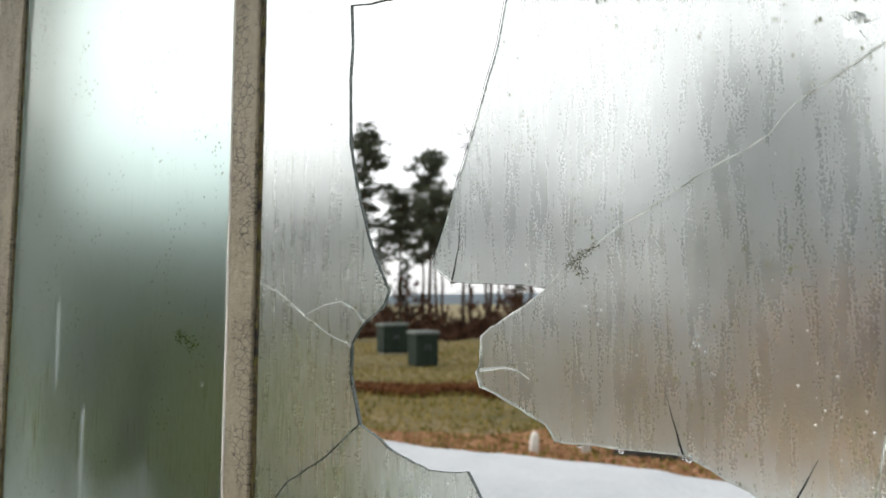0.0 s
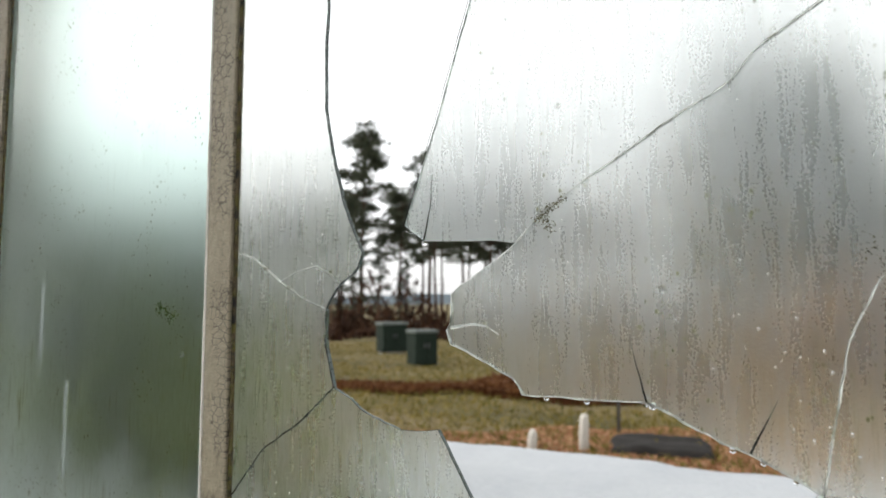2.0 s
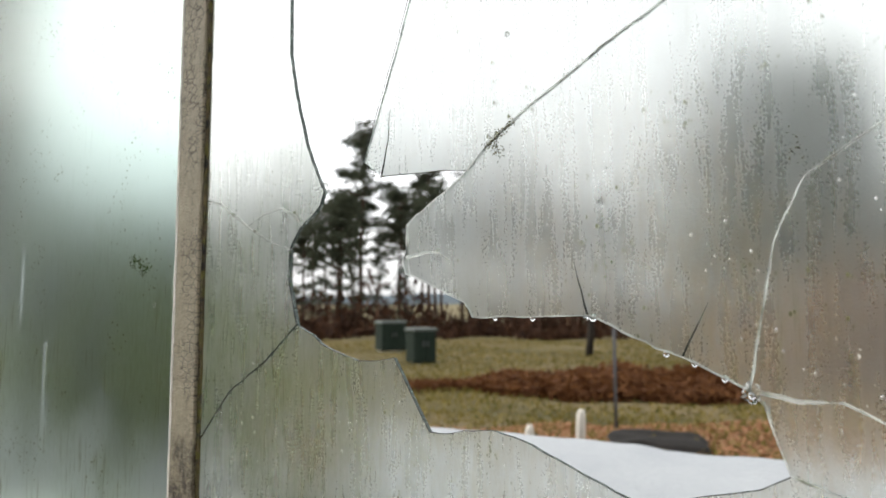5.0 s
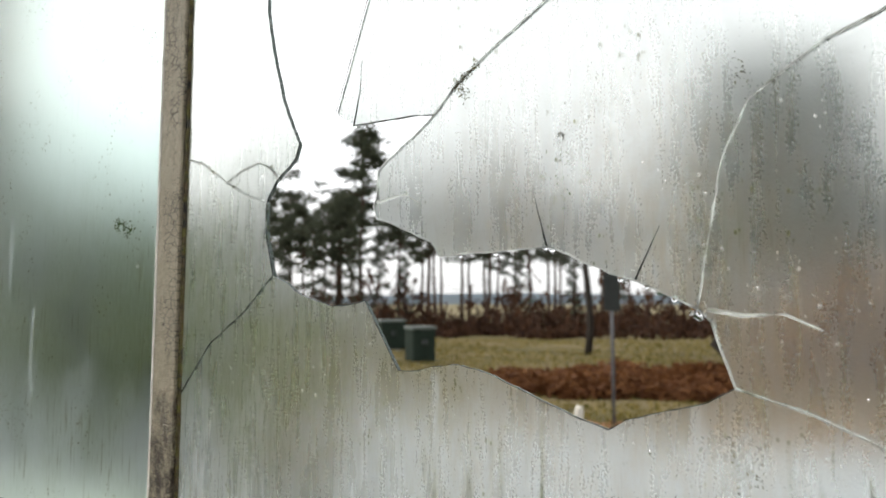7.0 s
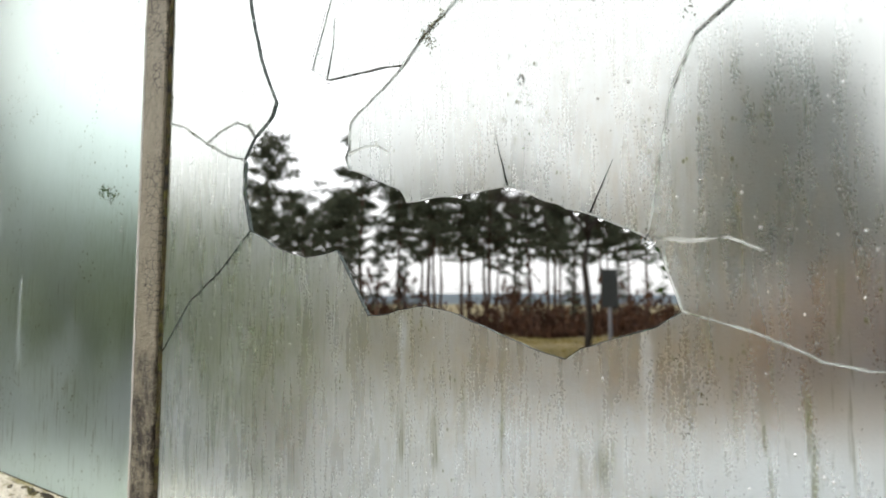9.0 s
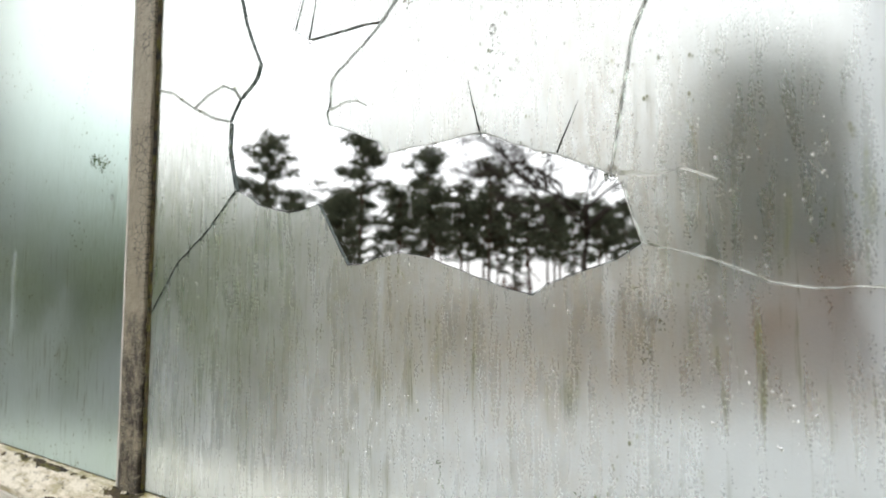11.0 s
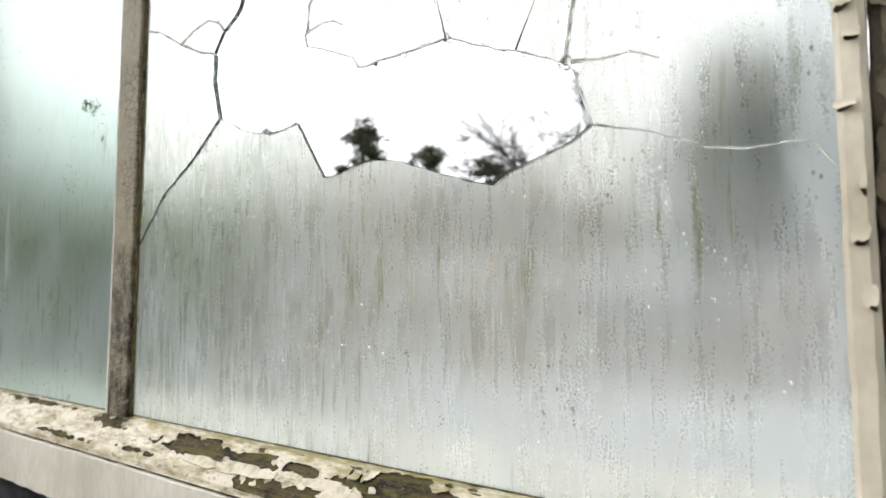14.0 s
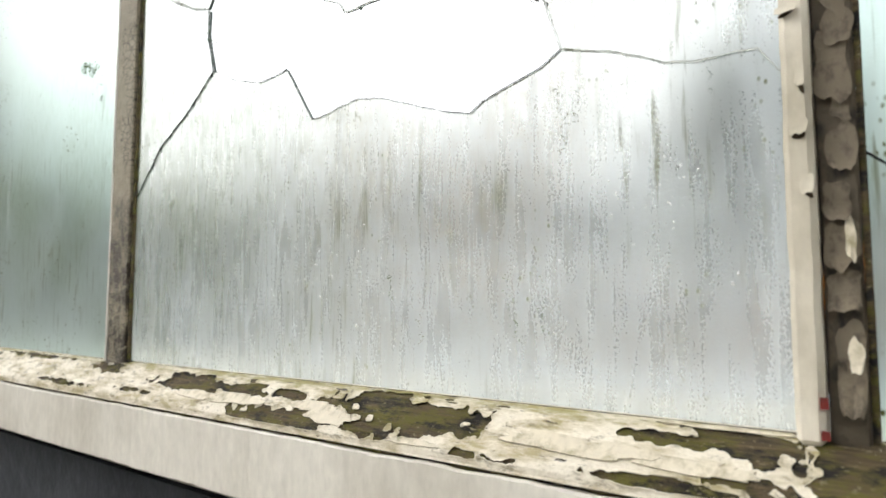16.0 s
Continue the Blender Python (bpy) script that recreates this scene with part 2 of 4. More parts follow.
M_PANE = frosted_glass("misted_glass", drips=((-0.1945, 1.37, 1.465), (-0.0335, 1.36, 1.457)), edge=0.098)
M_PANE_LEFT = frosted_glass("misted_glass_wet", 0.37, 0.010, (0.82, 0.91, 0.88), 1.6, 4.0, ((-0.8087, 1.36, 1.50), (-0.885, 1.5, 1.62)), 0.28, 0.16)
M_EDGE, M_CRACK, M_DROP, M_RIM = glass_edge(), crack_glass(), drop_water(), dark_rim()


def bead_water():
    """Small beads: bright where the sky shines through them."""
    g = G("water_bead")
    return g.done(g.blend(0.35, g.shade("Refraction", Color=(1, 1, 1), Roughness=0.12, IOR=1.33), g.shade("Glossy", Color=(1, 1, 1), Roughness=0.1)))


M_BEAD = bead_water()
M_BAR = bar_paint()
M_CREAM = old_paint("cream_paint", (0.78, 0.73, 0.61), (0.2, 0.17, 0.08), 0.45)
M_FLAKE = old_paint("flaking_cream_paint", (0.74, 0.68, 0.54), (0.2, 0.165, 0.05), 0.8, 0.5, 7.0)
def sill_paint():
    """Cream paint, stained green along the glass and brown round its broken places."""
    g = G("sill_paint")
    y = g.height()[1]
    big = g.noise((30, 90, 90), 6, 0.68)
    mid = g.noise((70, 160, 160), 5, 0.65, (3, 0, 1))
    fine = g.noise((420, 420, 420), 4, 0.6)
    c = g.mix(g.ramp(fine, 0.3, 0.7), (0.82, 0.77, 0.65), (0.70, 0.65, 0.53))
    c = g.mix(g.ramp(big, 0.44, 0.62, 0.0, 0.85), c, (0.33, 0.275, 0.12))
    c = g.mix(g.ramp(mid, 0.56, 0.70, 0.0, 0.85), c, (0.13, 0.105, 0.045))
    damp = g.ramp(g.math("ADD", y, g.ramp(big, 0.3, 0.7, -0.008, 0.008)), -0.008, 0.001, 0.0, 0.75)
    c = g.mix(damp, c, (0.27, 0.24, 0.07))
    c = g.mix(g.ramp(g.noise((60, 240, 240), 4, 0.6, (8, 2, 0)), 0.64, 0.70), c, (0.04, 0.03, 0.018))
    return g.done(g.shade("Principled", Base_Color=c, Roughness=0.55, Normal=g.bump(g.math("ADD", mid, fine), 0.5, 0.0012)))


M_SKIN = sill_paint()
M_BOARD = old_paint("white_board_paint", (0.76, 0.73, 0.65), (0.3, 0.27, 0.2), 0.4, 0.5, 0.7)
M_PALE_STRIP = old_paint("pale_strip", (0.86, 0.84, 0.78), (0.3, 0.27, 0.18), 0.3, 0.6)
M_WOOD = rotten_wood()
# dark tone painted for the shadow gaps under the bead's flakes
M_FLAKE_SHADOW = plain("flake_shadow_tone", (0.03, 0.022, 0.014), (0.10, 0.075, 0.045), 260, 0.85, 0.6, 0.001)
M_DARKPAINT = old_paint("dirty_peeling_paint", (0.095, 0.076, 0.050), (0.010, 0.008, 0.006), 1.0, 0.7, 9.0)
M_DULL = old_paint("dull_peeling_paint", (0.19, 0.155, 0.105), (0.025, 0.020, 0.013), 1.0, 0.7, 11.0)
M_THICKET = leafy("brown_beech_leaves", (0.19, 0.085, 0.022), (0.33, 0.17, 0.05))
M_RED = plain("red_paint", (0.24, 0.028, 0.022), (0.10, 0.025, 0.02), 300)
M_SLATE = plain("dark_lower_wall", (0.030, 0.034, 0.040), (0.055, 0.060, 0.068), 6, 0.6)
M_PLASTER = plain("plaster", (0.434, 0.420, 0.392), (0.364, 0.350, 0.322), 3, 0.85)
M_CONCRETE = plain("concrete", (0.42, 0.4, 0.37), (0.34, 0.325, 0.3), 4, 0.9)
M_MEADOW = meadow()
M_SHEET = plain("white_sheet", (0.45, 0.47, 0.48), (0.39, 0.41, 0.43), 5, 0.5, 0.35, 0.02)
M_BLUE = plain("blue_sheet", (0.10, 0.18, 0.42), (0.08, 0.14, 0.34), 12, 0.5)
M_CRATE = plain("weathered_crate", (0.20, 0.18, 0.15), (0.13, 0.12, 0.10), 7, 0.8)
M_BIN = plain("green_cabinet_paint", (0.010, 0.018, 0.012), (0.018, 0.028, 0.020), 6, 0.85, 0.1)
M_BINTOP = plain("pale_cabinet_lid", (0.14, 0.16, 0.145), (0.11, 0.125, 0.115), 6, 0.5, 0.1)
M_STEEL = plain("galvanised_steel", (0.12, 0.12, 0.125), (0.09, 0.09, 0.095), 20, 0.6, 0.1, 0.01, 0.1)
M_SIGN = plain("sign_back", (0.028, 0.031, 0.029), (0.020, 0.023, 0.022), 9, 0.5, 0.1)
M_STAKE = plain("whitewashed_post", (0.592, 0.568, 0.512), (0.464, 0.440, 0.384), 9, 0.8)
M_MAT = plain("black_matting", (0.01, 0.009, 0.008), (0.022, 0.019, 0.016), 9, 0.8)
M_BARK = plain("pine_bark", (0.080, 0.043, 0.025), (0.040, 0.028, 0.021), 3, 0.9, 0.8, 0.05)
M_BARK_DARK = plain("dark_bark", (0.022, 0.018, 0.015), (0.045, 0.037, 0.03), 4, 0.9, 0.8, 0.05)
M_NEEDLE = leafy("pine_needles", (0.042, 0.054, 0.036), (0.085, 0.092, 0.058))
M_HEDGE = leafy("evergreen_leaves", (0.02, 0.045, 0.014), (0.055, 0.085, 0.022))
M_GRASS = leafy("grass_blades", (0.085, 0.085, 0.016), (0.26, 0.195, 0.06))
M_FERN = leafy("dead_bracken", (0.075, 0.028, 0.01), (0.165, 0.072, 0.026))
M_BRUSH = leafy("dry_brush", (0.030, 0.015, 0.010), (0.085, 0.042, 0.022))
M_LITTER = leafy("fallen_leaves", (0.27, 0.12, 0.055), (0.50, 0.30, 0.18))
M_MOSS = leafy("moss", (0.03, 0.07, 0.012), (0.10, 0.15, 0.03))
M_SOIL = leafy("dirt_crumbs", (0.06, 0.055, 0.025), (0.2, 0.18, 0.08))
# wooded hills with the blue of distance haze put into the colour
M_HILL = plain("far_hill_in_haze", (0.070, 0.091, 0.105), (0.098, 0.119, 0.133), 0.03, 1.0, 0.0)


# ---- mesh helpers ----
def mesh_of(name, bm, mats):
    me = bpy.data.meshes.new(name)
    bm.to_mesh(me)
    bm.free()
    for m in mats if isinstance(mats, (list, tuple)) else [mats]:
        me.materials.append(m)
    return me


def part(name, bm, material, parent, label=""):
    ob = new(name, mesh_of(name, bm, material))
    ob.parent = parent
    return tagged(ob, label)


def thing(name, label, category, at=(0, 0, 0), turn=0, kind="", group=""):
    ob = new(name)
    ob.matrix_world = pose(*at, 0, 0, turn)
    ob.empty_display_size = 0.05
    return tagged(ob, label, category, group, kind)


def raw(name, verts, faces, material, parent=None, smooth=False):
    me = bpy.data.meshes.new(name)
    me.from_pydata([tuple(v) for v in verts], [], faces)
    me.materials.append(material)
    if smooth:
        me.shade_smooth()
    me.update()
    ob = new(name, me)
    ob.parent = parent
    return ob


def box(x0, x1, y0, y1, z0, z1, bevel=0.0, seg=2):
    bm = bmesh.new()
    bmesh.ops.create_cube(bm, size=1)
    for v in bm.verts:
        v.co = Vector((x0 if v.co.x < 0 else x1, y0 if v.co.y < 0 else y1, z0 if v.co.z < 0 else z1))
    if bevel:
        bmesh.ops.bevel(bm, geom=bm.edges[:], offset=bevel, segments=seg, affect="EDGES", profile=0.6)
    return bm


def board(x0, x1, y0, y1, z0, z1, axis, step, bevel, wear, seed=0):
    """A long bar or board cut into short lengths along one axis, its edges worn uneven."""
    bm = box(x0, x1, y0, y1, z0, z1, bevel, 1)
    lo, hi = ((x0, x1), (y0, y1), (z0, z1))[axis]
    no = [0, 0, 0]
    no[axis] = 1
    for i in range(1, int((hi - lo) / step)):
        co = [0, 0, 0]
        co[axis] = lo + i * step
        bmesh.ops.bisect_plane(bm, geom=bm.verts[:] + bm.edges[:] + bm.faces[:], plane_co=co, plane_no=no)
    for v in bm.verts:
        d = noise.noise_vector(v.co * 55 + Vector((seed, 0, 0))) + 0.6 * noise.noise_vector(v.co * 160 + Vector((0, seed, 0)))
        d[axis] = 0
        v.co += d * wear
    return bm


def prism(points, y0, y1):
    """A flat plate from an outline in x and z."""
    bm = bmesh.new()
    a = [bm.verts.new((x, y0, z)) for x, z in points]
    b = [bm.verts.new((x, y1, z)) for x, z in points]
    n = len(points)
    bm.faces.new(a)
    bm.faces.new(b[::-1])
    for i in range(n):
        f = bm.faces.new((a[i], b[i], b[(i + 1) % n], a[(i + 1) % n]))
        f.material_index = 1
    bmesh.ops.recalc_face_normals(bm, faces=bm.faces[:])
    return bm


def tube(points, radii, sides=6):
    bm = bmesh.new()
    rings = []
    for i, p in enumerate(points):
        p = Vector(p)
        d = (Vector(points[min(i + 1, len(points) - 1)]) - Vector(points[max(i - 1, 0)])).normalized()
        u = d.orthogonal().normalized()
        w = d.cross(u)
        rings.append([bm.verts.new(p + radii[i] * (math.cos(2 * math.pi * k / sides) * u + math.sin(2 * math.pi * k / sides) * w)) for k in range(sides)])
    for r, s in zip(rings, rings[1:]):
        best = min(range(sides), key=lambda k: (s[k].co - r[0].co).length)
        s = s[best:] + s[:best]
        rings[rings.index(r) + 1][:] = s
        for k in range(sides):
            bm.faces.new((r[k], r[(k + 1) % sides], s[(k + 1) % sides], s[k]))
    bm.faces.new(rings[0][::-1])
    bm.faces.new(rings[-1])
    for f in bm.faces:
        f.smooth = True
    return bm


# ---- ground and distance ----
def ground():
    rng = np.random.default_rng(3)
    xs = np.concatenate([[-2500, -700, -200, -80], np.arange(-40, 20.1, 1.0), [50, 150, 600, 2500]])
    ys = np.concatenate([[-2500, -500, -60, -12, -3.4, 0.05], np.arange(1, 42, 1.0), [60, 120, 300, 900, 2500]])
    verts = []
    for y in ys:
        for x in xs:
            soft = 1.0 if (y > 3 and abs(x) < 45 and y < 45) else 0.0
            verts.append((x, y, soft * 0.07 * noise.noise(Vector((x * 0.35, y * 0.35, 0)))))
    w = len(xs)
    faces = [(j * w + i, j * w + i + 1, (j + 1) * w + i + 1, (j + 1) * w + i) for j in range(len(ys) - 1) for i in range(w - 1)]
    ob = raw("ground", verts, faces, M_MEADOW, None, True)
    tagged(ob, "worn winter lawn with bare soil and dead leaves", "ground", kind="structure")


ground()


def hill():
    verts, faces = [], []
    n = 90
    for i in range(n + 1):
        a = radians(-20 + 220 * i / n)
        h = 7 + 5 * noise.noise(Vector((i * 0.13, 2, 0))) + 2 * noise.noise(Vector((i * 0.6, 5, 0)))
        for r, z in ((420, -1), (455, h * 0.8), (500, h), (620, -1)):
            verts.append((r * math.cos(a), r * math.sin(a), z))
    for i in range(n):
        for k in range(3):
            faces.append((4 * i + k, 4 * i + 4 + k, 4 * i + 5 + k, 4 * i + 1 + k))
    tagged(raw("backdrop", verts, faces, M_HILL, None, True), "far wooded hills along the horizon, distance haze put in their colour", "hill", kind="structure")


hill()


# ---- the room round the camera: plaster walls and floor unseen, added for bounced light ----
def shell():
    sides = (
        ("wall_north", (-4.0, -1.125, 0.0, 0.12, 0.0, 2.6)),
        ("wall_north_2", (0.70, 4.0, 0.0, 0.12, 0.0, 2.6)),
        ("wall_north_3", (-1.125, 0.70, 0.0, 0.12, 2.264, 2.6)),
        ("wall_south", (-4.0, 4.0, -3.3, -3.18, 0.0, 2.6)),
        ("wall_west", (-4.12, -4.0, -3.3, 0.12, 0.0, 2.6)),
        ("wall_east", (4.0, 4.12, -3.3, 0.12, 0.0, 2.6)),
    )
    for name, b in sides:
        ob = part(name, box(*b), M_PLASTER, None)
        tagged(ob, "plain pale wall, unseen, added to close the room", "wall", kind="structure")
    tagged(part("wall_under_window", box(-1.125, 0.70, 0.0, 0.12, 0.0, 1.158), M_SLATE, None), "dark painted wall below the window", "wall", kind="structure")
    tagged(part("floor", box(-4.0, 4.0, -3.18, 0.0, -0.05, 0.02), M_CONCRETE, None), "grey concrete floor, unseen, added to close the room", "floor", kind="structure")


shell()

# ---- the window: frame ----
SILL_Z = 1.262
window = thing("window_1", "old wooden window with misted and broken panes", "window", kind="structure")
part("window_sill", board(-1.10, 0.72, 0.0035, 0.12, 1.16, 1.2585, 0, 0.03, 0.001, 0.0003), M_CREAM, window, "cream painted outer sill")


def chamfer():
    """The sloping bottom rail, bare and mossy where its paint has gone."""
    bm = bmesh.new()
    outline = [(0.0034, 1.2625), (-0.006, 1.2600), (-0.0285, 1.2395), (-0.0305, 1.2360), (-0.0305, 1.2315), (-0.0290, 1.2305), (-0.0290, 1.2290), (0.0034, 1.2290)]
    xs = np.arange(-1.122, 0.7001, 0.006)
    rows = []
    for x in xs:
        row = []
        for y, z in outline:
            d = noise.noise_vector(Vector((x * 45, y * 90, z * 90))) * 0.0011 if y < 0 else Vector()
            row.append(bm.verts.new((x, y + d.y, z + d.z)))
        rows.append(row)
    k = len(outline)
    for r, s in zip(rows, rows[1:]):
        for i in range(k):
            bm.faces.new((r[i], r[(i + 1) % k], s[(i + 1) % k], s[i]))
    bm.faces.new(rows[0])
    bm.faces.new(rows[-1][::-1])
    bmesh.ops.recalc_face_normals(bm, faces=bm.faces[:])
    return part("bottom_rail", bm, M_WOOD, window, "rotten bare wood with moss")


rail = chamfer()


def on_slope(x, s, lift=0.0):
    """A point on the rail: s from 0 at the glass to 1 at the lower edge, then over the nosing."""
    pts = ((-0.001, 1.2612), (-0.006, 1.2600), (-0.0285, 1.2395), (-0.0305, 1.2360), (-0.0305, 1.2318))
    nor = ((0, 1), (-0.45, 0.9), (-0.75, 0.66), (-0.97, 0.25), (-1, 0))
    k = min(max(s, 0), 1) * 4
    marks = (0.0, 0.55, 2.9, 3.35, 4.0)
    i = max(j for j in range(4) if marks[j] <= k or j == 0)
    f = (k - marks[i]) / (marks[i + 1] - marks[i])
    y = pts[i][0] * (1 - f) + pts[i + 1][0] * f + lift * (nor[i][0] * (1 - f) + nor[i + 1][0] * f)
    z = pts[i][1] * (1 - f) + pts[i + 1][1] * f + lift * (nor[i][1] * (1 - f) + nor[i + 1][1] * f)
    return Vector((x, y, z))


# bare places on the rail: centre x, place down the slope, half length, half depth
BARE = [
    (-0.675, 0.15, 0.065, 0.07), (-0.345, 0.34, 0.055, 0.15), (-0.265, 0.36, 0.05, 0.10), (-0.225, 0.70, 0.045, 0.17),
    (-0.125, 0.40, 0.055, 0.24), (-0.155, 0.66, 0.03, 0.12), (-0.085, 0.30, 0.03, 0.16), (-0.055, 0.82, 0.025, 0.07),
    (0.045, 0.30, 0.018, 0.08), (0.075, 0.20, 0.022, 0.12), (0.096, 0.28, 0.018, 0.16), (0.04, 0.76, 0.03, 0.06),
    (0.12, 0.4, 0.03, 0.5), (-0.50, 0.20, 0.03, 0.16), (-0.43, 0.66, 0.03, 0.05), (0.078, 0.62, 0.02, 0.06), (-0.56, 0.72, 0.04, 0.06),
]


def has_paint(x, s):
    d = min((((x - a) / w) ** 2 + ((s - b) / h) ** 2) for a, b, w, h in BARE) / 1.9
    n = 1.2 * noise.noise(Vector((x * 34, s * 3.0, 1))) + 0.9 * noise.noise(Vector((x * 110, s * 8.0, 4))) + 0.3 * noise.noise(Vector((x * 330, s * 20, 9)))
    if s > 0.86:
        n += 0.35
    return d + n * 0.9 - (0.72 if s < 0.86 else 0.55) > 0


def paint_skin():
    """What is left of the cream paint on the rail: a thin lifted skin with broken edges."""
    nx, ns = 1900, 52
    x0, dx = -0.95, 1.16 / 1900
    keep = {}
    for i in range(nx):
        for j in range(ns):
            keep[i, j] = has_paint(x0 + (i + 0.5) * dx, (j + 0.5) / ns)
    around = {}
    for (i, j), k in keep.items():
        if k:
            for c in ((i, j), (i + 1, j), (i, j + 1), (i + 1, j + 1)):
                around[c] = around.get(c, 0) + 1
    # round off the steps of the broken rim
    spot = {c: (float(c[0]), float(c[1])) for c in around}
    rim = [c for c, k in around.items() if k < 4 and 0 < c[1] < ns]
    for _ in range(3):
        moved = {}
        for i, j in rim:
            near = [spot[c] for c in ((i - 1, j), (i + 1, j), (i, j - 1), (i, j + 1)) if around.get(c, 4) < 4]
            if near:
                u, v = sum(p[0] for p in near) / len(near), sum(p[1] for p in near) / len(near)
                moved[i, j] = (0.5 * spot[i, j][0] + 0.5 * u, 0.5 * spot[i, j][1] + 0.5 * v)
        spot.update(moved)
    index, verts, faces = {}, [], []

    def vert(i, j):
        if (i, j) not in index:
            x, s = x0 + spot[i, j][0] * dx, spot[i, j][1] / ns
            curl = 0.0006 + (0.0009 if around[i, j] < 4 else 0.0) + 0.0005 * noise.noise(Vector((x * 60, s * 6, 7)))
            index[i, j] = len(verts)
            verts.append(on_slope(x, s, curl))
        return index[i, j]

    for (i, j), k in keep.items():
        if k:
            faces.append((vert(i, j), vert(i, j + 1), vert(i + 1, j + 1), vert(i + 1, j)))
    ob = raw("paint_skin", verts, faces, M_SKIN, rail, True)
    solid = ob.modifiers.new("thickness", "SOLIDIFY")
    solid.thickness, solid.offset = 0.0005, -1
    tagged(ob, "flaking cream paint")


paint_skin()


def curled_flake(x, s, w, h, seed, parent, base=None):
    """One loose flake of paint, bent up at its rim."""
    bm = bmesh.new()
    nu, nv = 10, 8
    grid = {}
    for i in range(nu + 1):
        for j in range(nv + 1):
            u, v = i / nu * 2 - 1, j / nv * 2 - 1
            r = 1 + 0.35 * noise.noise(Vector((u * 1.7 + seed, v * 1.7, seed)))
            lift = 0.0010 + 0.0022 * max(0, (u * u + v * v) * 0.5 - 0.3) * (0.5 + noise.noise(Vector((u, v, seed * 2))))
            grid[i, j] = bm.verts.new(on_slope(x + u * w * r, s + v * h * r, lift))
    for i in range(nu):
        for j in range(nv):
            u, v = (i + 0.5) / nu * 2 - 1, (j + 0.5) / nv * 2 - 1
            if u * u + v * v < 1.05 + 0.5 * noise.noise(Vector((u * 2.4, v * 2.4, seed))):
                bm.faces.new((grid[i, j], grid[i, j + 1], grid[i + 1, j + 1], grid[i + 1, j]))
    bmesh.ops.delete(bm, geom=[v for v in bm.verts if not v.link_faces], context="VERTS")
    ret = bmesh.ops.extrude_face_region(bm, geom=bm.faces[:])
    for v in ret["geom"]:
        if isinstance(v, bmesh.types.BMVert):
            v.co += Vector((0, -0.0004, 0.0004))
    bmesh.ops.recalc_face_normals(bm, faces=bm.faces[:])
    return part("paint_flake", bm, M_FLAKE, parent)


for i, (x, s, w, h) in enumerate([(-0.196, 0.48, 0.026, 0.08), (-0.176, 0.60, 0.020, 0.10), (-0.285, 0.54, 0.036, 0.09), (-0.335, 0.56, 0.028, 0.08), (0.0, 0.5, 0.04, 0.1), (0.055, 0.55, 0.03, 0.08), (-0.10, 0.76, 0.018, 0.05), (0.07, 0.07, 0.03, 0.05)]):
    curled_flake(x, s, w, h, 3.1 + i * 1.7, rail)

part("apron_board", board(-1.09, 0.71, -0.0325, -0.0005, 1.178, 1.2290, 0, 0.006, 0.0012, 0.0012, 4), M_BOARD, window, "white painted board with worn lower edge")


def glazing_bar(x0, x1, depth, seed, material, label):
    ob = part("glazing_bar", board(x0, x1, -depth, 0.0045, 1.2595, 2.24, 2, 0.005, 0.0012, 0.0005, seed), material, window, label)
    # a pale strip along the left edge, a dark one along the right
    part("edge_strip", board(x0 - 0.0030, x0 - 0.0002, -0.0069, 0.004, 1.262, 2.238, 2, 0.006, 0.0006, 0.0003, seed + 3), M_PALE_STRIP, ob)
    part("edge_strip", board(x1 + 0.0002, x1 + 0.0044, -0.0040, -0.0014, 1.262, 2.238, 2, 0.006, 0.0006, 0.0003, seed + 5), M_WOOD, ob, "dark strip along the bar")
    return ob


BAR_L, BAR_R = -0.5195, -0.4830
bar = glazing_bar(BAR_L, BAR_R, 0.0068, 1, M_BAR, "grey-brown bar with cracked paint")
glazing_bar(-1.120, -1.030, 0.0075, 7, M_BAR, "grey-brown bar with cracked paint")


def bar_flake(x, y, z, w, h, seed, parent, material, tilt=1.0):
    """A curl of paint standing off a bar's face."""
    bm = bmesh.new()
    nu, nv = 6, 8
    grid = {}
    for i in range(nu + 1):
        for j in range(nv + 1):
            u, v = i / nu * 2 - 1, j / nv
            ragged = 1 + 0.45 * noise.noise(Vector((u * 0.9 + seed, v * 1.2, 1)))
            out = 0.0006 + tilt * 0.0075 * (1 - v) ** 3 * (0.6 + 0.4 * u * noise.noise(Vector((seed, u, 2))))
            slant = u * h * 0.45 * noise.noise(Vector((seed, 4, 8)))
            wide = w * (1 + 0.35 * noise.noise(Vector((seed, v * 2.5, 3)))) * (1 - abs(2 * v - 1) ** 7 * (0.35 + 0.3 * noise.noise(Vector((seed, 2, 6)))))
            grid[i, j] = bm.verts.new((x + u * wide, y - out, z + (v - 0.5) * h * ragged + slant))
    for i in range(nu):
        for j in range(nv):
            bm.faces.new((grid[i, j], grid[i + 1, j], grid[i + 1, j + 1], grid[i, j + 1]))
    ret = bmesh.ops.extrude_face_region(bm, geom=bm.faces[:])
    for v in ret["geom"]:
        if isinstance(v, bmesh.types.BMVert):
            v.co.y += 0.0004
    bmesh.ops.recalc_face_normals(bm, faces=bm.faces[:])
    return part("paint_flake", bm, material, parent)


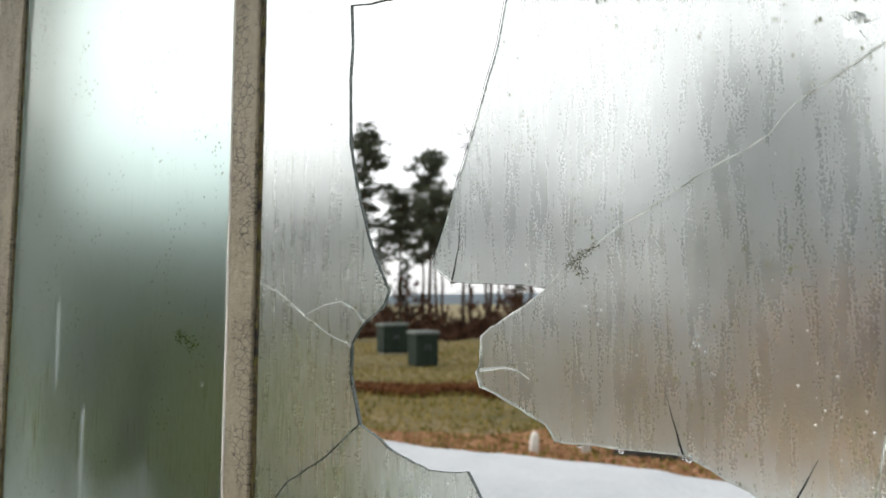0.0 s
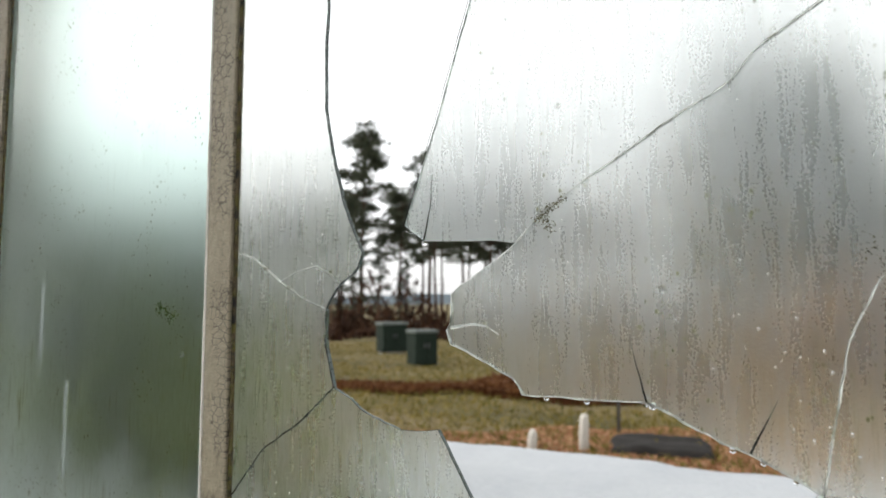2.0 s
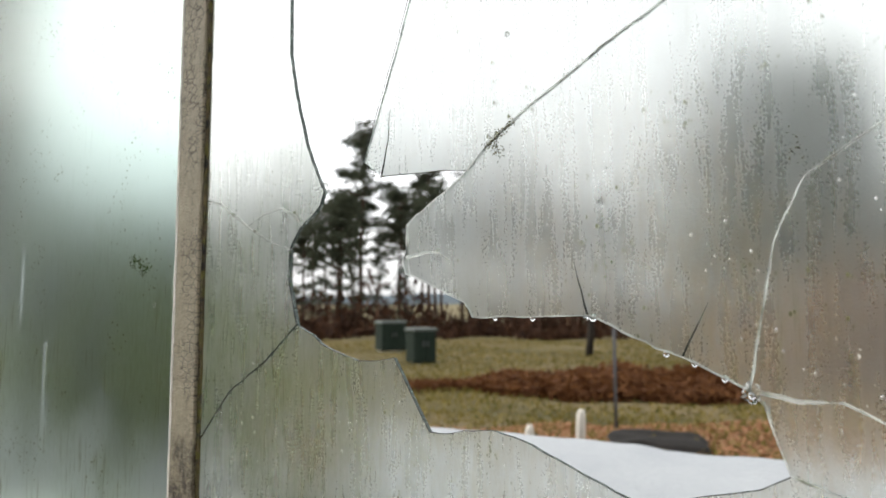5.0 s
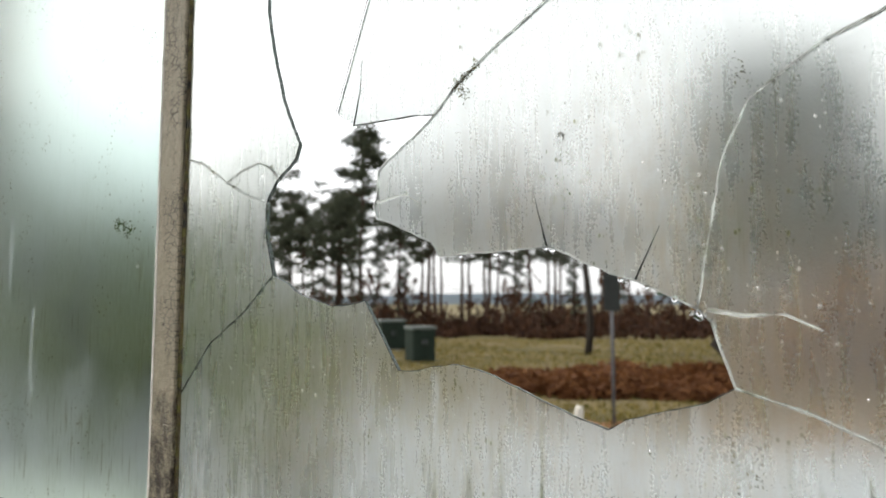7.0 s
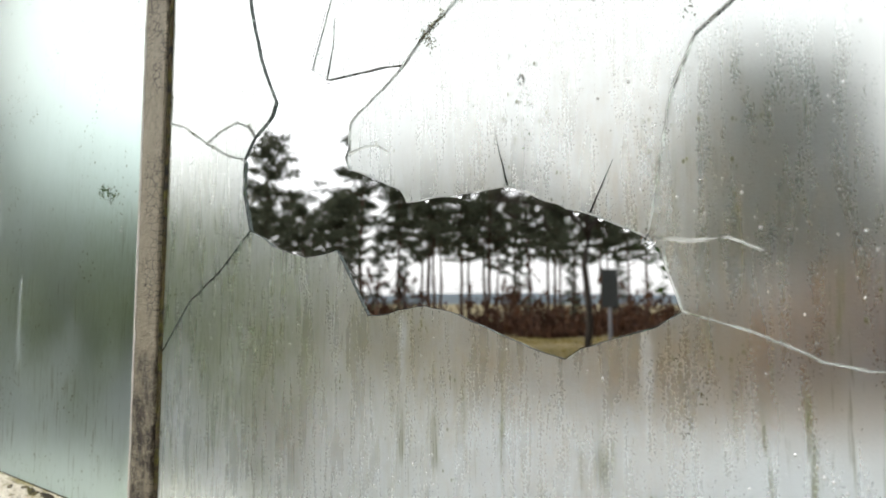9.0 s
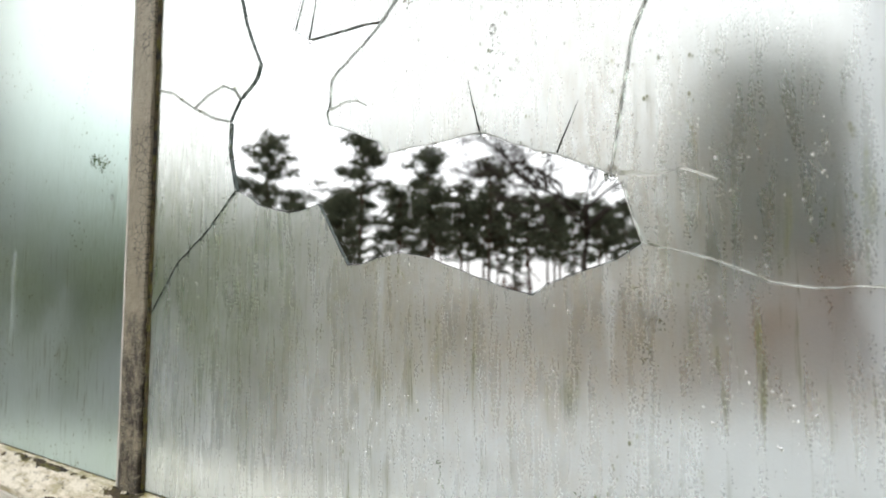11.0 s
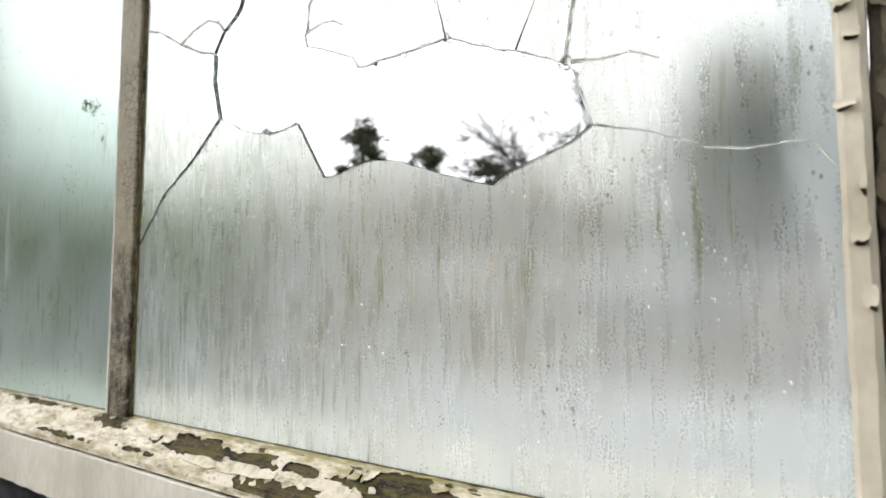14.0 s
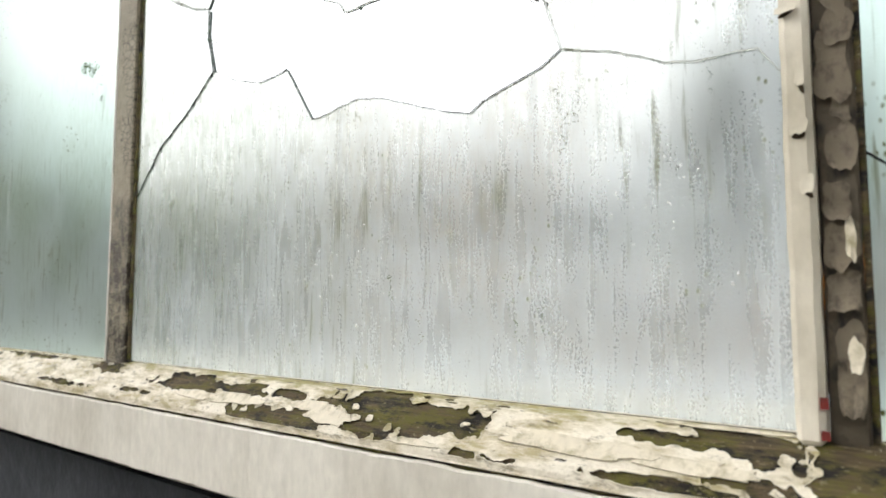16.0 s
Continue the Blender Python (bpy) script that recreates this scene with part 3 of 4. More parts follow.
# ---- the post beside the broken pane ----
post = thing("window_post", "", "", (0, 0, 0))
post.parent = window
part("bead", board(0.0985, 0.1105, -0.0100, 0.0045, 1.2595, 2.24, 2, 0.005, 0.0025, 0.0005, 11), M_CREAM, post, "cream painted bead")
part("rebate", board(0.1108, 0.1262, -0.0030, 0.0045, 1.2595, 2.24, 2, 0.005, 0.0012, 0.0010, 13), M_DARKPAINT, post, "dark mouldy rebate with peeling paint")
part("edge_strip", board(0.1264, 0.1290, -0.0022, 0.004, 1.262, 2.238, 2, 0.006, 0.0006, 0.0004, 17), M_WOOD, post)
rng = random.Random(5)
z = 1.272
i = 0
while z < 1.66:
    low = z < 1.40
    w, h = rng.uniform(0.0035, 0.0068), rng.uniform(0.016, 0.046) if low else rng.uniform(0.012, 0.034)
    bar_flake(0.1185 + rng.uniform(-0.0018, 0.0026), -0.0030, z + h * 0.5, w, h, i * 2.3 + 1, post, M_DULL, rng.uniform(0.4, 1.2) if low else rng.uniform(0.1, 0.5))
    z, i = z + h * (rng.uniform(0.8, 1.3) if low else rng.uniform(0.65, 0.95)), i + 1
for z, w, h in ((1.298, 0.0030, 0.014), (1.348, 0.0020, 0.018)):
    bar_flake(0.1222, -0.0042, z, w, h, z * 90, post, M_FLAKE, 1.0)
# each bead flake gets a dark plate as its painted shadow gap
for i, z in enumerate((1.372, 1.398, 1.452, 1.421, 1.482, 1.497, 1.556)):
    x, w, h = 0.1045 + rng.uniform(-0.003, 0.003), rng.uniform(0.0016, 0.0040), rng.uniform(0.004, 0.014)
    part("flake_shadow", prism([(x + w * 0.8 * math.cos(a) * (1 + 0.4 * noise.noise(Vector((math.cos(a), i, 1)))), z - h * 0.42 + (0.8 * (i % 3) - 0.8) * h * 0.3 * math.cos(a) + h * 0.24 * math.sin(a) * (1 + 0.5 * noise.noise(Vector((math.sin(a), i, 2))))) for a in (k * 0.5236 for k in range(12))], -0.0109, -0.0100), M_FLAKE_SHADOW, post, "dark plate painted as the shadow under a lifted flake")
    bar_flake(x, -0.0104, z, w, h, 40 + i * 1.9, post, M_CREAM, rng.uniform(0.35, 0.8))
for z0, z1 in ((1.2755, 1.2805), (1.2625, 1.2665)):
    part("paint_mark", box(0.1086, 0.1118, -0.0112, -0.0092, z0, z1, 0.0004), M_RED, post, "red paint mark")
part("head_rail", board(-1.08, 0.70, -0.010, 0.10, 2.2405, 2.262, 0, 0.03, 0.001, 0.0004), M_CREAM, window, "cream painted head rail")
part("jamb", board(0.6605, 0.70, -0.010, 0.10, 1.2635, 2.24, 2, 0.03, 0.001, 0.0004), M_CREAM, window)

# ---- the glass ----
THICK = 0.0030
# cracks and broken edges as x, z along the pane
EDGE_UPPER_LEFT = [(-0.3702, 1.8625), (-0.3685, 1.8334), (-0.3704, 1.7960), (-0.3696, 1.7469), (-0.3615, 1.7115), (-0.3468, 1.6657), (-0.3272, 1.6283), (-0.3317, 1.6178), (-0.3520, 1.6038)]
EDGE_NOTCH = [(-0.3520, 1.6038), (-0.3658, 1.5860)]
EDGE_LEFT = [(-0.3658, 1.5860), (-0.3667, 1.5650), (-0.3626, 1.5480), (-0.3562, 1.5266)]
EDGE_TOP = [(-0.3702, 1.8625), (-0.3523, 1.8583), (-0.3281, 1.8551), (-0.280, 1.868), (-0.215, 1.864)]
EDGE_UPPER_RIGHT = [(-0.215, 1.864), (-0.2236, 1.8249), (-0.2298, 1.7967), (-0.2439, 1.7580), (-0.2559, 1.7240), (-0.2682, 1.6933), (-0.2807, 1.6620), (-0.2868, 1.6461), (-0.2682, 1.6336), (-0.2446, 1.6324), (-0.2139, 1.6312), (-0.1943, 1.6285)]
EDGE_TONGUE = [(-0.1943, 1.6285), (-0.2119, 1.6165), (-0.2357, 1.6035), (-0.2440, 1.5970), (-0.2450, 1.5785), (-0.2482, 1.5728), (-0.2450, 1.5635), (-0.2140, 1.5520), (-0.1964, 1.5440), (-0.1904, 1.5351), (-0.1590, 1.5357), (-0.1110, 1.5368), (-0.0986, 1.5317), (-0.0757, 1.5207), (-0.0604, 1.5162), (-0.0404, 1.5071), (-0.0310, 1.5021)]
EDGE_RIGHT = [(-0.0310, 1.5021), (-0.0246, 1.4962), (-0.0199, 1.4801), (-0.0148, 1.4650)]
EDGE_LOWER = [(-0.0148, 1.4650), (-0.0280, 1.4570), (-0.0487, 1.4510), (-0.0683, 1.4450), (-0.0780, 1.4387), (-0.0992, 1.4440), (-0.1326, 1.4560), (-0.1555, 1.4636), (-0.1750, 1.4671), (-0.1973, 1.4645), (-0.2082, 1.4613), (-0.2244, 1.4605), (-0.2373, 1.4795), (-0.2557, 1.5066), (-0.2700, 1.5040), (-0.2900, 1.5026), (-0.3220, 1.5110), (-0.3452, 1.5224), (-0.3562, 1.5266)]
CRACK_LOW = [(-0.3562, 1.5266), (-0.3910, 1.4987), (-0.4413, 1.4681), (-0.4838, 1.4222)]
CRACK_HIGH = [(-0.4838, 1.6375), (-0.4576, 1.6297), (-0.4203, 1.6081)]
CRACK_CHIP = [(-0.4203, 1.6081), (-0.3928, 1.5948), (-0.3658, 1.5860)]
CRACK_ARCH = [(-0.4203, 1.6081), (-0.3999, 1.6162), (-0.3771, 1.6199), (-0.3613, 1.6133), (-0.3520, 1.6038)]
CRACK_RISE = [(-0.1943, 1.6285), (-0.1777, 1.6442), (-0.1554, 1.6585), (-0.1244, 1.6754), (-0.1022, 1.6882), (-0.0814, 1.6980), (-0.0647, 1.7061), (-0.0537, 1.7190), (-0.0334, 1.7309), (-0.0125, 1.7430), (0.045, 1.772), (0.0980, 1.801)]
CRACK_STEM = [(-0.0310, 1.5021), (-0.0277, 1.5209), (-0.0230, 1.5456), (-0.0181, 1.5730), (-0.0125, 1.5862), (-0.0043, 1.6028), (0.0143, 1.6153), (0.0283, 1.6239), (0.0435, 1.6290), (0.0980, 1.653)]
CRACK_WAVE = [(-0.0148, 1.4650), (0.0118, 1.4576), (0.0304, 1.4503), (0.0440, 1.4437), (0.0600, 1.4410), (0.0778, 1.4416), (0.0883, 1.4408), (0.0970, 1.4283), (0.0984, 1.427)]


def jagged(line, seed, amount=0.0011):
    """A polyline with extra bends between its corners, as glass breaks."""
    out = []
    for (x0, z0), (x1, z1) in zip(line, line[1:]):
        length = math.hypot(x1 - x0, z1 - z0)
        n = max(1, int(length / 0.006))
        for k in range(n):
            f = k / n
            q = noise.noise_vector(Vector(((x0 + (x1 - x0) * f) * 90, (z0 + (z1 - z0) * f) * 90, seed)))
            s = 0 if k == 0 else amount
            out.append((x0 + (x1 - x0) * f + q.x * s, z0 + (z1 - z0) * f + q.y * s))
    return out + [line[-1]]


J = {}
for i, (key, line) in enumerate((("ul", EDGE_UPPER_LEFT), ("no", EDGE_NOTCH), ("le", EDGE_LEFT), ("to", EDGE_TOP), ("ur", EDGE_UPPER_RIGHT), ("tg", EDGE_TONGUE), ("ri", EDGE_RIGHT), ("lo", EDGE_LOWER), ("c1", CRACK_LOW), ("c2", CRACK_HIGH), ("c3", CRACK_CHIP), ("c4", CRACK_ARCH), ("c5", CRACK_RISE), ("c6", CRACK_STEM), ("c7", CRACK_WAVE))):
    J[key] = jagged(line, i * 3.7, 0.0010 if key != "ur" else 0.0004)


def chain(*keys):
    """An outline out of several lines; a minus runs one backwards; a pair is a lone corner."""
    out = []
    for k in keys:
        line = [k] if isinstance(k, tuple) else (J[k[1:]][::-1] if k[0] == "-" else J[k])
        out += line if not out or math.hypot(out[-1][0] - line[0][0], out[-1][1] - line[0][1]) > 1e-6 else line[1:]
    if math.hypot(out[0][0] - out[-1][0], out[0][1] - out[-1][1]) < 1e-6:
        out.pop()
    return out


def shrunk(points, gap):
    """The outline drawn in by the gap, so that neighbours don't touch."""
    n = len(points)
    area = sum(points[i][0] * points[(i + 1) % n][1] - points[(i + 1) % n][0] * points[i][1] for i in range(n))
    s = 1 if area > 0 else -1
    out = []
    for i in range(n):
        a, b, c = (Vector(points[j % n]) for j in (i - 1, i, i + 1))
        u, v = (b - a).normalized(), (c - b).normalized()
        nrm = Vector((-(u.y + v.y), u.x + v.x))
        if nrm.length < 0.3:
            nrm = Vector((-u.y, u.x))
        nrm.normalize()
        out.append(tuple(b + nrm * gap * s))
    return out


TOP_Z, LOW_Z, PANE_L, PANE_R = 2.2395, 1.2635, -0.4838, 0.0980
pane = thing("broken_pane", "", "")
pane.parent = window
tagged(pane, "broken misted glass pane with cracks and a jagged hole")
SHARDS = [
    (chain((PANE_L, TOP_Z), "c2", "c4", "-ul", "to", (-0.20, 2.05), (-0.22, TOP_Z)), 0.0),
    (chain("ur", "c5", (PANE_R, TOP_Z), (-0.22, TOP_Z), (-0.20, 2.05)), 0.0006),
    (chain("tg", "c6", "-c5"), -0.0006),
    (chain("ri", "c7", "-c6"), 0.0004),
    (chain("lo", "c1", (PANE_L, LOW_Z), (PANE_R, LOW_Z), "-c7"), -0.0002),
    (chain("le", "c1", "c2", "c3"), 0.0005),
    (chain("c4", "no", "-c3"), -0.0012),
]
shards = []
for outline, off in SHARDS:
    ob = part("glass_shard", prism(shrunk(outline, 0.00035), off, off + THICK), [M_PANE, M_EDGE], pane)
    ob.visible_shadow = False
    shards.append(ob)


def whole_pane(x0, x1, material, label):
    ob = part("pane", prism([(x0, LOW_Z), (x1, LOW_Z), (x1, TOP_Z), (x0, TOP_Z)], 0.0, THICK), [material, M_EDGE], window, label)
    ob.visible_shadow = False
    return ob


left_pane = whole_pane(-1.0288, -0.5165, M_PANE_LEFT, "misted glass with green runs")
right_pane = whole_pane(0.1292, 0.6603, M_PANE_LEFT, "misted glass with green runs")


def hairline(points, r, seed, parent, material):
    """A crack that ends inside the glass."""
    pts = jagged(points, seed, 0.0008)
    n = len(pts)
    bm = tube([(x, -0.0004, z) for x, z in pts], [r * (0.35 + 0.65 * (1 - i / max(1, n - 1))) for i in range(n)], 5)
    ob = part("crack", bm, material, parent)
    ob.visible_shadow = False
    return ob


for i, line in enumerate([
    [(-0.0261, 1.5020), (-0.0104, 1.4993), (0.0074, 1.5001), (0.0225, 1.4929)],
    [(-0.0616, 1.5173), (-0.0550, 1.5310), (-0.0483, 1.5446)],
    [(-0.1130, 1.5378), (-0.1182, 1.5565), (-0.1215, 1.5715)],
    [(-0.2682, 1.6346), (-0.2624, 1.6571), (-0.2604, 1.6807)],
    [(-0.2444, 1.5747), (-0.2272, 1.5776), (-0.2165, 1.5765), (-0.2071, 1.5710)],
    [(0.129, 1.385), (0.145, 1.371), (0.175, 1.368)],
]):
    hairline(line, 0.0014 if i in (0, 4) else 0.0007, 60 + i * 2.1, pane if i < 5 else right_pane, M_CRACK if i in (0, 4) else M_RIM)

# bruised glass along the cracks, and the dark broken rims
for i, (key, r, mat) in enumerate((("c1", 0.0008, M_RIM), ("c2", 0.0015, M_CRACK), ("c3", 0.0015, M_CRACK), ("c4", 0.0012, M_CRACK), ("c5", 0.0007, M_CRACK), ("c6", 0.0007, M_CRACK), ("c7", 0.0007, M_CRACK), ("ul", 0.00055, M_RIM), ("no", 0.0006, M_RIM), ("le", 0.00065, M_RIM), ("to", 0.0004, M_RIM), ("ur", 0.0003, M_RIM), ("tg", 0.0006, M_CRACK), ("ri", 0.0005, M_CRACK), ("lo", 0.00035, M_RIM))):
    pts = J[key]
    bm = tube([(x, -0.0005, z) for x, z in pts], [r * (0.8 + 0.5 * noise.noise(Vector((x * 120, z * 120, i)))) for x, z in pts], 6)
    part("crack" if key[0] == "c" else "broken_rim", bm, mat, pane).visible_shadow = False


def chip(x, z, r, seed, parent):
    """A small shell-shaped chip in the surface with splinters round it."""
    rng = random.Random(seed)
    bm = bmesh.new()
    bmesh.ops.create_icosphere(bm, subdivisions=2, radius=1)
    for v in bm.verts:
        k = 1 + 0.5 * noise.noise(v.co * 2.2 + Vector((seed, 0, 0)))
        v.co = Vector((x + v.co.x * r * k, -0.0004 + v.co.y * 0.0009, z + v.co.z * r * 1.2 * k))
    part("chip", bm, M_DROP, parent)
    for _ in range(7):
        a, l = rng.uniform(0, 6.28), r * rng.uniform(1.0, 1.7)
        part("splinter", tube([(x + math.cos(a) * r * 0.6, -0.0004, z + math.sin(a) * r * 0.6), (x + math.cos(a) * l, -0.0004, z + math.sin(a) * l)], [0.0004, 0.0001], 4), M_CRACK, parent).visible_shadow = False


for i, (x, z, r) in enumerate([(-0.1034, 1.5990, 0.0026), (-0.0241, 1.7544, 0.0060), (-0.1634, 1.7110, 0.0014), (-0.0300, 1.5015, 0.0040), (-0.1130, 1.5380, 0.0028)]):
    chip(x, z, r, 70 + i, pane)
chip(-0.566, 1.5424, 0.0030, 91, left_pane)


def moss(x0, z0, x1, z1, n, size, seed, parent, material):
    """A tuft of tiny leaves and threads of dirt clinging to the glass."""
    rng = random.Random(seed)
    bm = bmesh.new()
    for _ in range(n):
        f = rng.random()
        x, z = x0 + (x1 - x0) * f + rng.gauss(0, size * 1.5), z0 + (z1 - z0) * f + rng.gauss(0, size * 1.5)
        a, l = rng.uniform(0, 6.28), size * rng.uniform(0.25, 0.9)
        u, w = Vector((math.cos(a), rng.uniform(-0.5, 0.1), math.sin(a))) * l, Vector((-math.sin(a), 0.2, math.cos(a))) * l * 0.35
        c = Vector((x, -0.0009, z))
        vs = [bm.verts.new(c + q) for q in (-u, -w, u, w)]
        bm.faces.new(vs)
    ret = bmesh.ops.extrude_face_region(bm, geom=bm.faces[:])
    for v in ret["geom"]:
        if isinstance(v, bmesh.types.BMVert):
            v.co.y += 0.0003
    return part("moss_tuft", bm, material, parent, "green moss and dirt")


moss(-0.3655, 1.5850, -0.3640, 1.5530, 34, 0.0011, 3, pane, M_MOSS)
moss(-0.3600, 1.5560, -0.3520, 1.5500, 14, 0.0014, 4, pane, M_SOIL)
moss(-0.1790, 1.6425, -0.1600, 1.6550, 170, 0.0011, 5, pane, M_SOIL)
moss(-0.1760, 1.6430, -0.1690, 1.6360, 70, 0.0013, 6, pane, M_SOIL)
moss(-0.1030, 1.5960, -0.1010, 1.5500, 26, 0.0012, 7, pane, M_MOSS)
moss(-0.6141, 1.5880, -0.5787, 1.5776, 90, 0.0026, 8, left_pane, M_MOSS)
moss(-0.0090, 1.6260, -0.0060, 1.6080, 26, 0.0013, 9, pane, M_SOIL)
moss(-0.0520, 1.3370, -0.0450, 1.3000, 26, 0.0012, 10, pane, M_MOSS)
moss(-0.0300, 1.3350, -0.0270, 1.3020, 22, 0.0012, 15, pane, M_MOSS)
moss(-0.1180, 1.3120, -0.1150, 1.2920, 20, 0.0011, 16, pane, M_SOIL)
moss(-0.1450, 1.3400, -0.1400, 1.3150, 22, 0.0012, 12, pane, M_MOSS)
moss(-0.1290, 1.6755, -0.1000, 1.6900, 24, 0.0009, 13, pane, M_SOIL)
moss(-0.0170, 1.4430, -0.0120, 1.4050, 40, 0.0014, 14, pane, M_SOIL)
moss(-0.0050, 1.4400, -0.0070, 1.4180, 20, 0.0012, 17, pane, M_SOIL)

# drops hanging from the broken edges
rng = random.Random(11)
for x, z in [(-0.1740, 1.5349), (-0.1480, 1.5352), (-0.1100, 1.5362), (-0.0560, 1.5140), (-0.0420, 1.5075), (-0.0300, 1.5005), (-0.0235, 1.4945), (-0.0700, 1.5182), (-0.2680, 1.6330)]:
    bm = bmesh.new()
    bmesh.ops.create_icosphere(bm, subdivisions=2, radius=1)
    r = rng.uniform(0.0011, 0.0022)
    for v in bm.verts:
        v.co = Vector((x, 0.0002, z)) + Vector((v.co.x * r, v.co.y * r, v.co.z * r * (1.35 if v.co.z < 0 else 0.9)))
    for f in bm.faces:
        f.smooth = True
    part("water_drop", bm, M_DROP, pane)


def inside(p, poly):
    hit = False
    for (x0, z0), (x1, z1) in zip(poly, poly[1:] + poly[:1]):
        if (z0 > p[1]) != (z1 > p[1]) and p[0] < x0 + (p[1] - z0) / (z1 - z0) * (x1 - x0):
            hit = not hit
    return hit


def fine_drops():
    """Hundreds of small flattened beads of water in loose swarms on the broken pane."""
    rng = random.Random(77)
    verts, faces = [], []
    count = 0
    while count < 1100:
        x, z = rng.uniform(PANE_L + 0.006, PANE_R - 0.006), rng.uniform(1.28, 1.80)
        swarm = noise.noise(Vector((x * 16, z * 13, 2))) + 0.5 * noise.noise(Vector((x * 55, z * 40, 5)))
        if swarm < rng.uniform(-0.05, 0.55):
            continue
        off = next((d for outline, d in SHARDS if inside((x, z), outline)), None)
        if off is None:
            continue
        r = 0.00028 + 0.00075 * rng.random() ** 3
        tall, k = rng.uniform(1.0, 1.6), len(verts)
        for ring, depth in ((1.0, -0.05), (0.66, 0.42)):
            for a in range(6):
                t = a * math.pi / 3 + ring
                verts.append((x + math.cos(t) * r * ring, off - 0.00003 - r * depth, z + math.sin(t) * r * ring * tall))
        verts.append((x, off - r * 0.6, z - 0.1 * r))
        for a in range(6):
            b = (a + 1) % 6
            faces.append((k + a, k + b, k + 6 + b, k + 6 + a))
            faces.append((k + 6 + a, k + 6 + b, k + 12))
        count += 1
    ob = raw("fine_drops", verts, faces, M_BEAD, pane, True)
    ob.visible_shadow = False
    tagged(ob, "small beads of water on the glass", kind="stuff")


fine_drops()


# ---- outside: the white covered bench under the window ----
def covered_bench():
    """A white sheet over a long bench, its back edge running off at a slant."""
    root = thing("covered_bench", "long low bench covered with a creased white sheet", "bench")
    x0, x1 = -1.72, 2.2
    nx, ny = 150, 50

    def back(x):
        return 1.80 + 0.19 * x

    verts = []
    for i in range(nx + 1):
        for j in range(ny + 1):
            f = j / ny
            x = x0 + (x1 - x0) * i / nx
            if f < 0.12:
                y, z = 0.42, 0.35 + 0.75 * f / 0.12
            elif f < 0.88:
                g = (f - 0.12) / 0.76
                y, z = 0.42 + (back(x) - 0.42) * g, 1.075 + 0.025 * g
            else:
                g = (f - 0.88) / 0.12
                y, z = back(x) + 0.02 * g, 1.10 - 0.75 * g
            start = x0 + max(0.0, 1.48 - y) * 1.0
            x = start + (x1 - start) * i / nx
            p = Vector((x * 2.2, y * 2.2, z))
            z += 0.010 * noise.noise(p * 1.3) + 0.006 * abs(noise.noise(p * 4)) + 0.014 * max(0, noise.noise(Vector((x * 5, 3, 0)))) * (1 if 0.5 < f < 0.88 else 0.2)
            y += 0.012 * noise.noise(p * 3 + Vector((7, 0, 0)))
            if i < 40 and f > 0.1:
                z += 0.012 * (1 - i / 40) * math.sin(9 * x - 16 * y) * (1 if f < 0.88 else 0)
            if i < 6:
                z += 0.010 * (6 - i) / 6
            verts.append((x + 0.02 * noise.noise(Vector((y * 4, z * 4, 5))), y, z))
    w = ny + 1
    faces = [(i * w + j, i * w + w + j, i * w + w + j + 1, i * w + j + 1) for i in range(nx) for j in range(ny)]
    sheet = raw("sheet", verts, faces, M_SHEET, root, True)
    solid = sheet.modifiers.new("thickness", "SOLIDIFY")
    solid.thickness = 0.003
    part("bench_body", box(-0.55, x1 - 0.04, 0.46, 1.36, 0.0, 1.04, 0.02), M_CRATE, root)
    part("hem", box(x0 - 0.035, x0 + 0.02, 1.28, 1.475, 1.096, 1.106, 0.003), M_BLUE, root, "blue hem")


covered_bench()


# ---- outside: things on the lawn ----
def cabinet(at, turn, w, d, h, label):
    root = thing("utility_cabinet", label, "cabinet", at, turn, "", "cabinets on the lawn")
    part("body", box(-w / 2, w / 2, -d / 2, d / 2, 0.04, h - 0.07, 0.015), M_BIN, root)
    part("plinth", box(-w / 2 + 0.03, w / 2 - 0.03, -d / 2 + 0.03, d / 2 - 0.03, -0.1, 0.05), M_CONCRETE, root)
    part("lid", box(-w / 2 - 0.03, w / 2 + 0.03, -d / 2 - 0.03, d / 2 + 0.03, h - 0.075, h, 0.02), M_BINTOP, root, "pale lid")
    for s in (-1, 1):
        door = part("door", box(s * w / 4 - w / 4 + 0.015, s * w / 4 + w / 4 - 0.015, -d / 2 - 0.018, -d / 2 + 0.004, 0.09, h - 0.12, 0.006), M_BIN, root)
        part("handle", box(s * 0.05 - 0.012, s * 0.05 + 0.012, -d / 2 - 0.04, -d / 2 - 0.016, h * 0.5, h * 0.5 + 0.13, 0.004), M_STEEL, door)


cabinet((-13.75, 15.2, 0), 62, 0.82, 0.62, 0.95, "green steel utility cabinet with a pale lid")
cabinet((-10.3, 12.45, 0), 62, 0.60, 0.55, 0.90, "dark green steel utility cabinet standing in front of another")


def sign():
    root = thing("road_sign", "sign on a thin grey steel pole seen from behind", "sign", (-3.09, 7.27, 0), 25)
    part("pole", tube([(0, 0, -0.1), (0, 0, 1.0), (0, 0, 1.86)], [0.022] * 3, 12), M_STEEL, root)
    part("plate", box(-0.095, 0.095, -0.036, -0.028, 1.40, 1.87, 0.003), M_SIGN, root, "dark grey back of a sign plate")
    for z in (1.50, 1.76):
        part("clamp", box(-0.05, 0.05, -0.028, 0.03, z, z + 0.03, 0.003), M_STEEL, root)


sign()


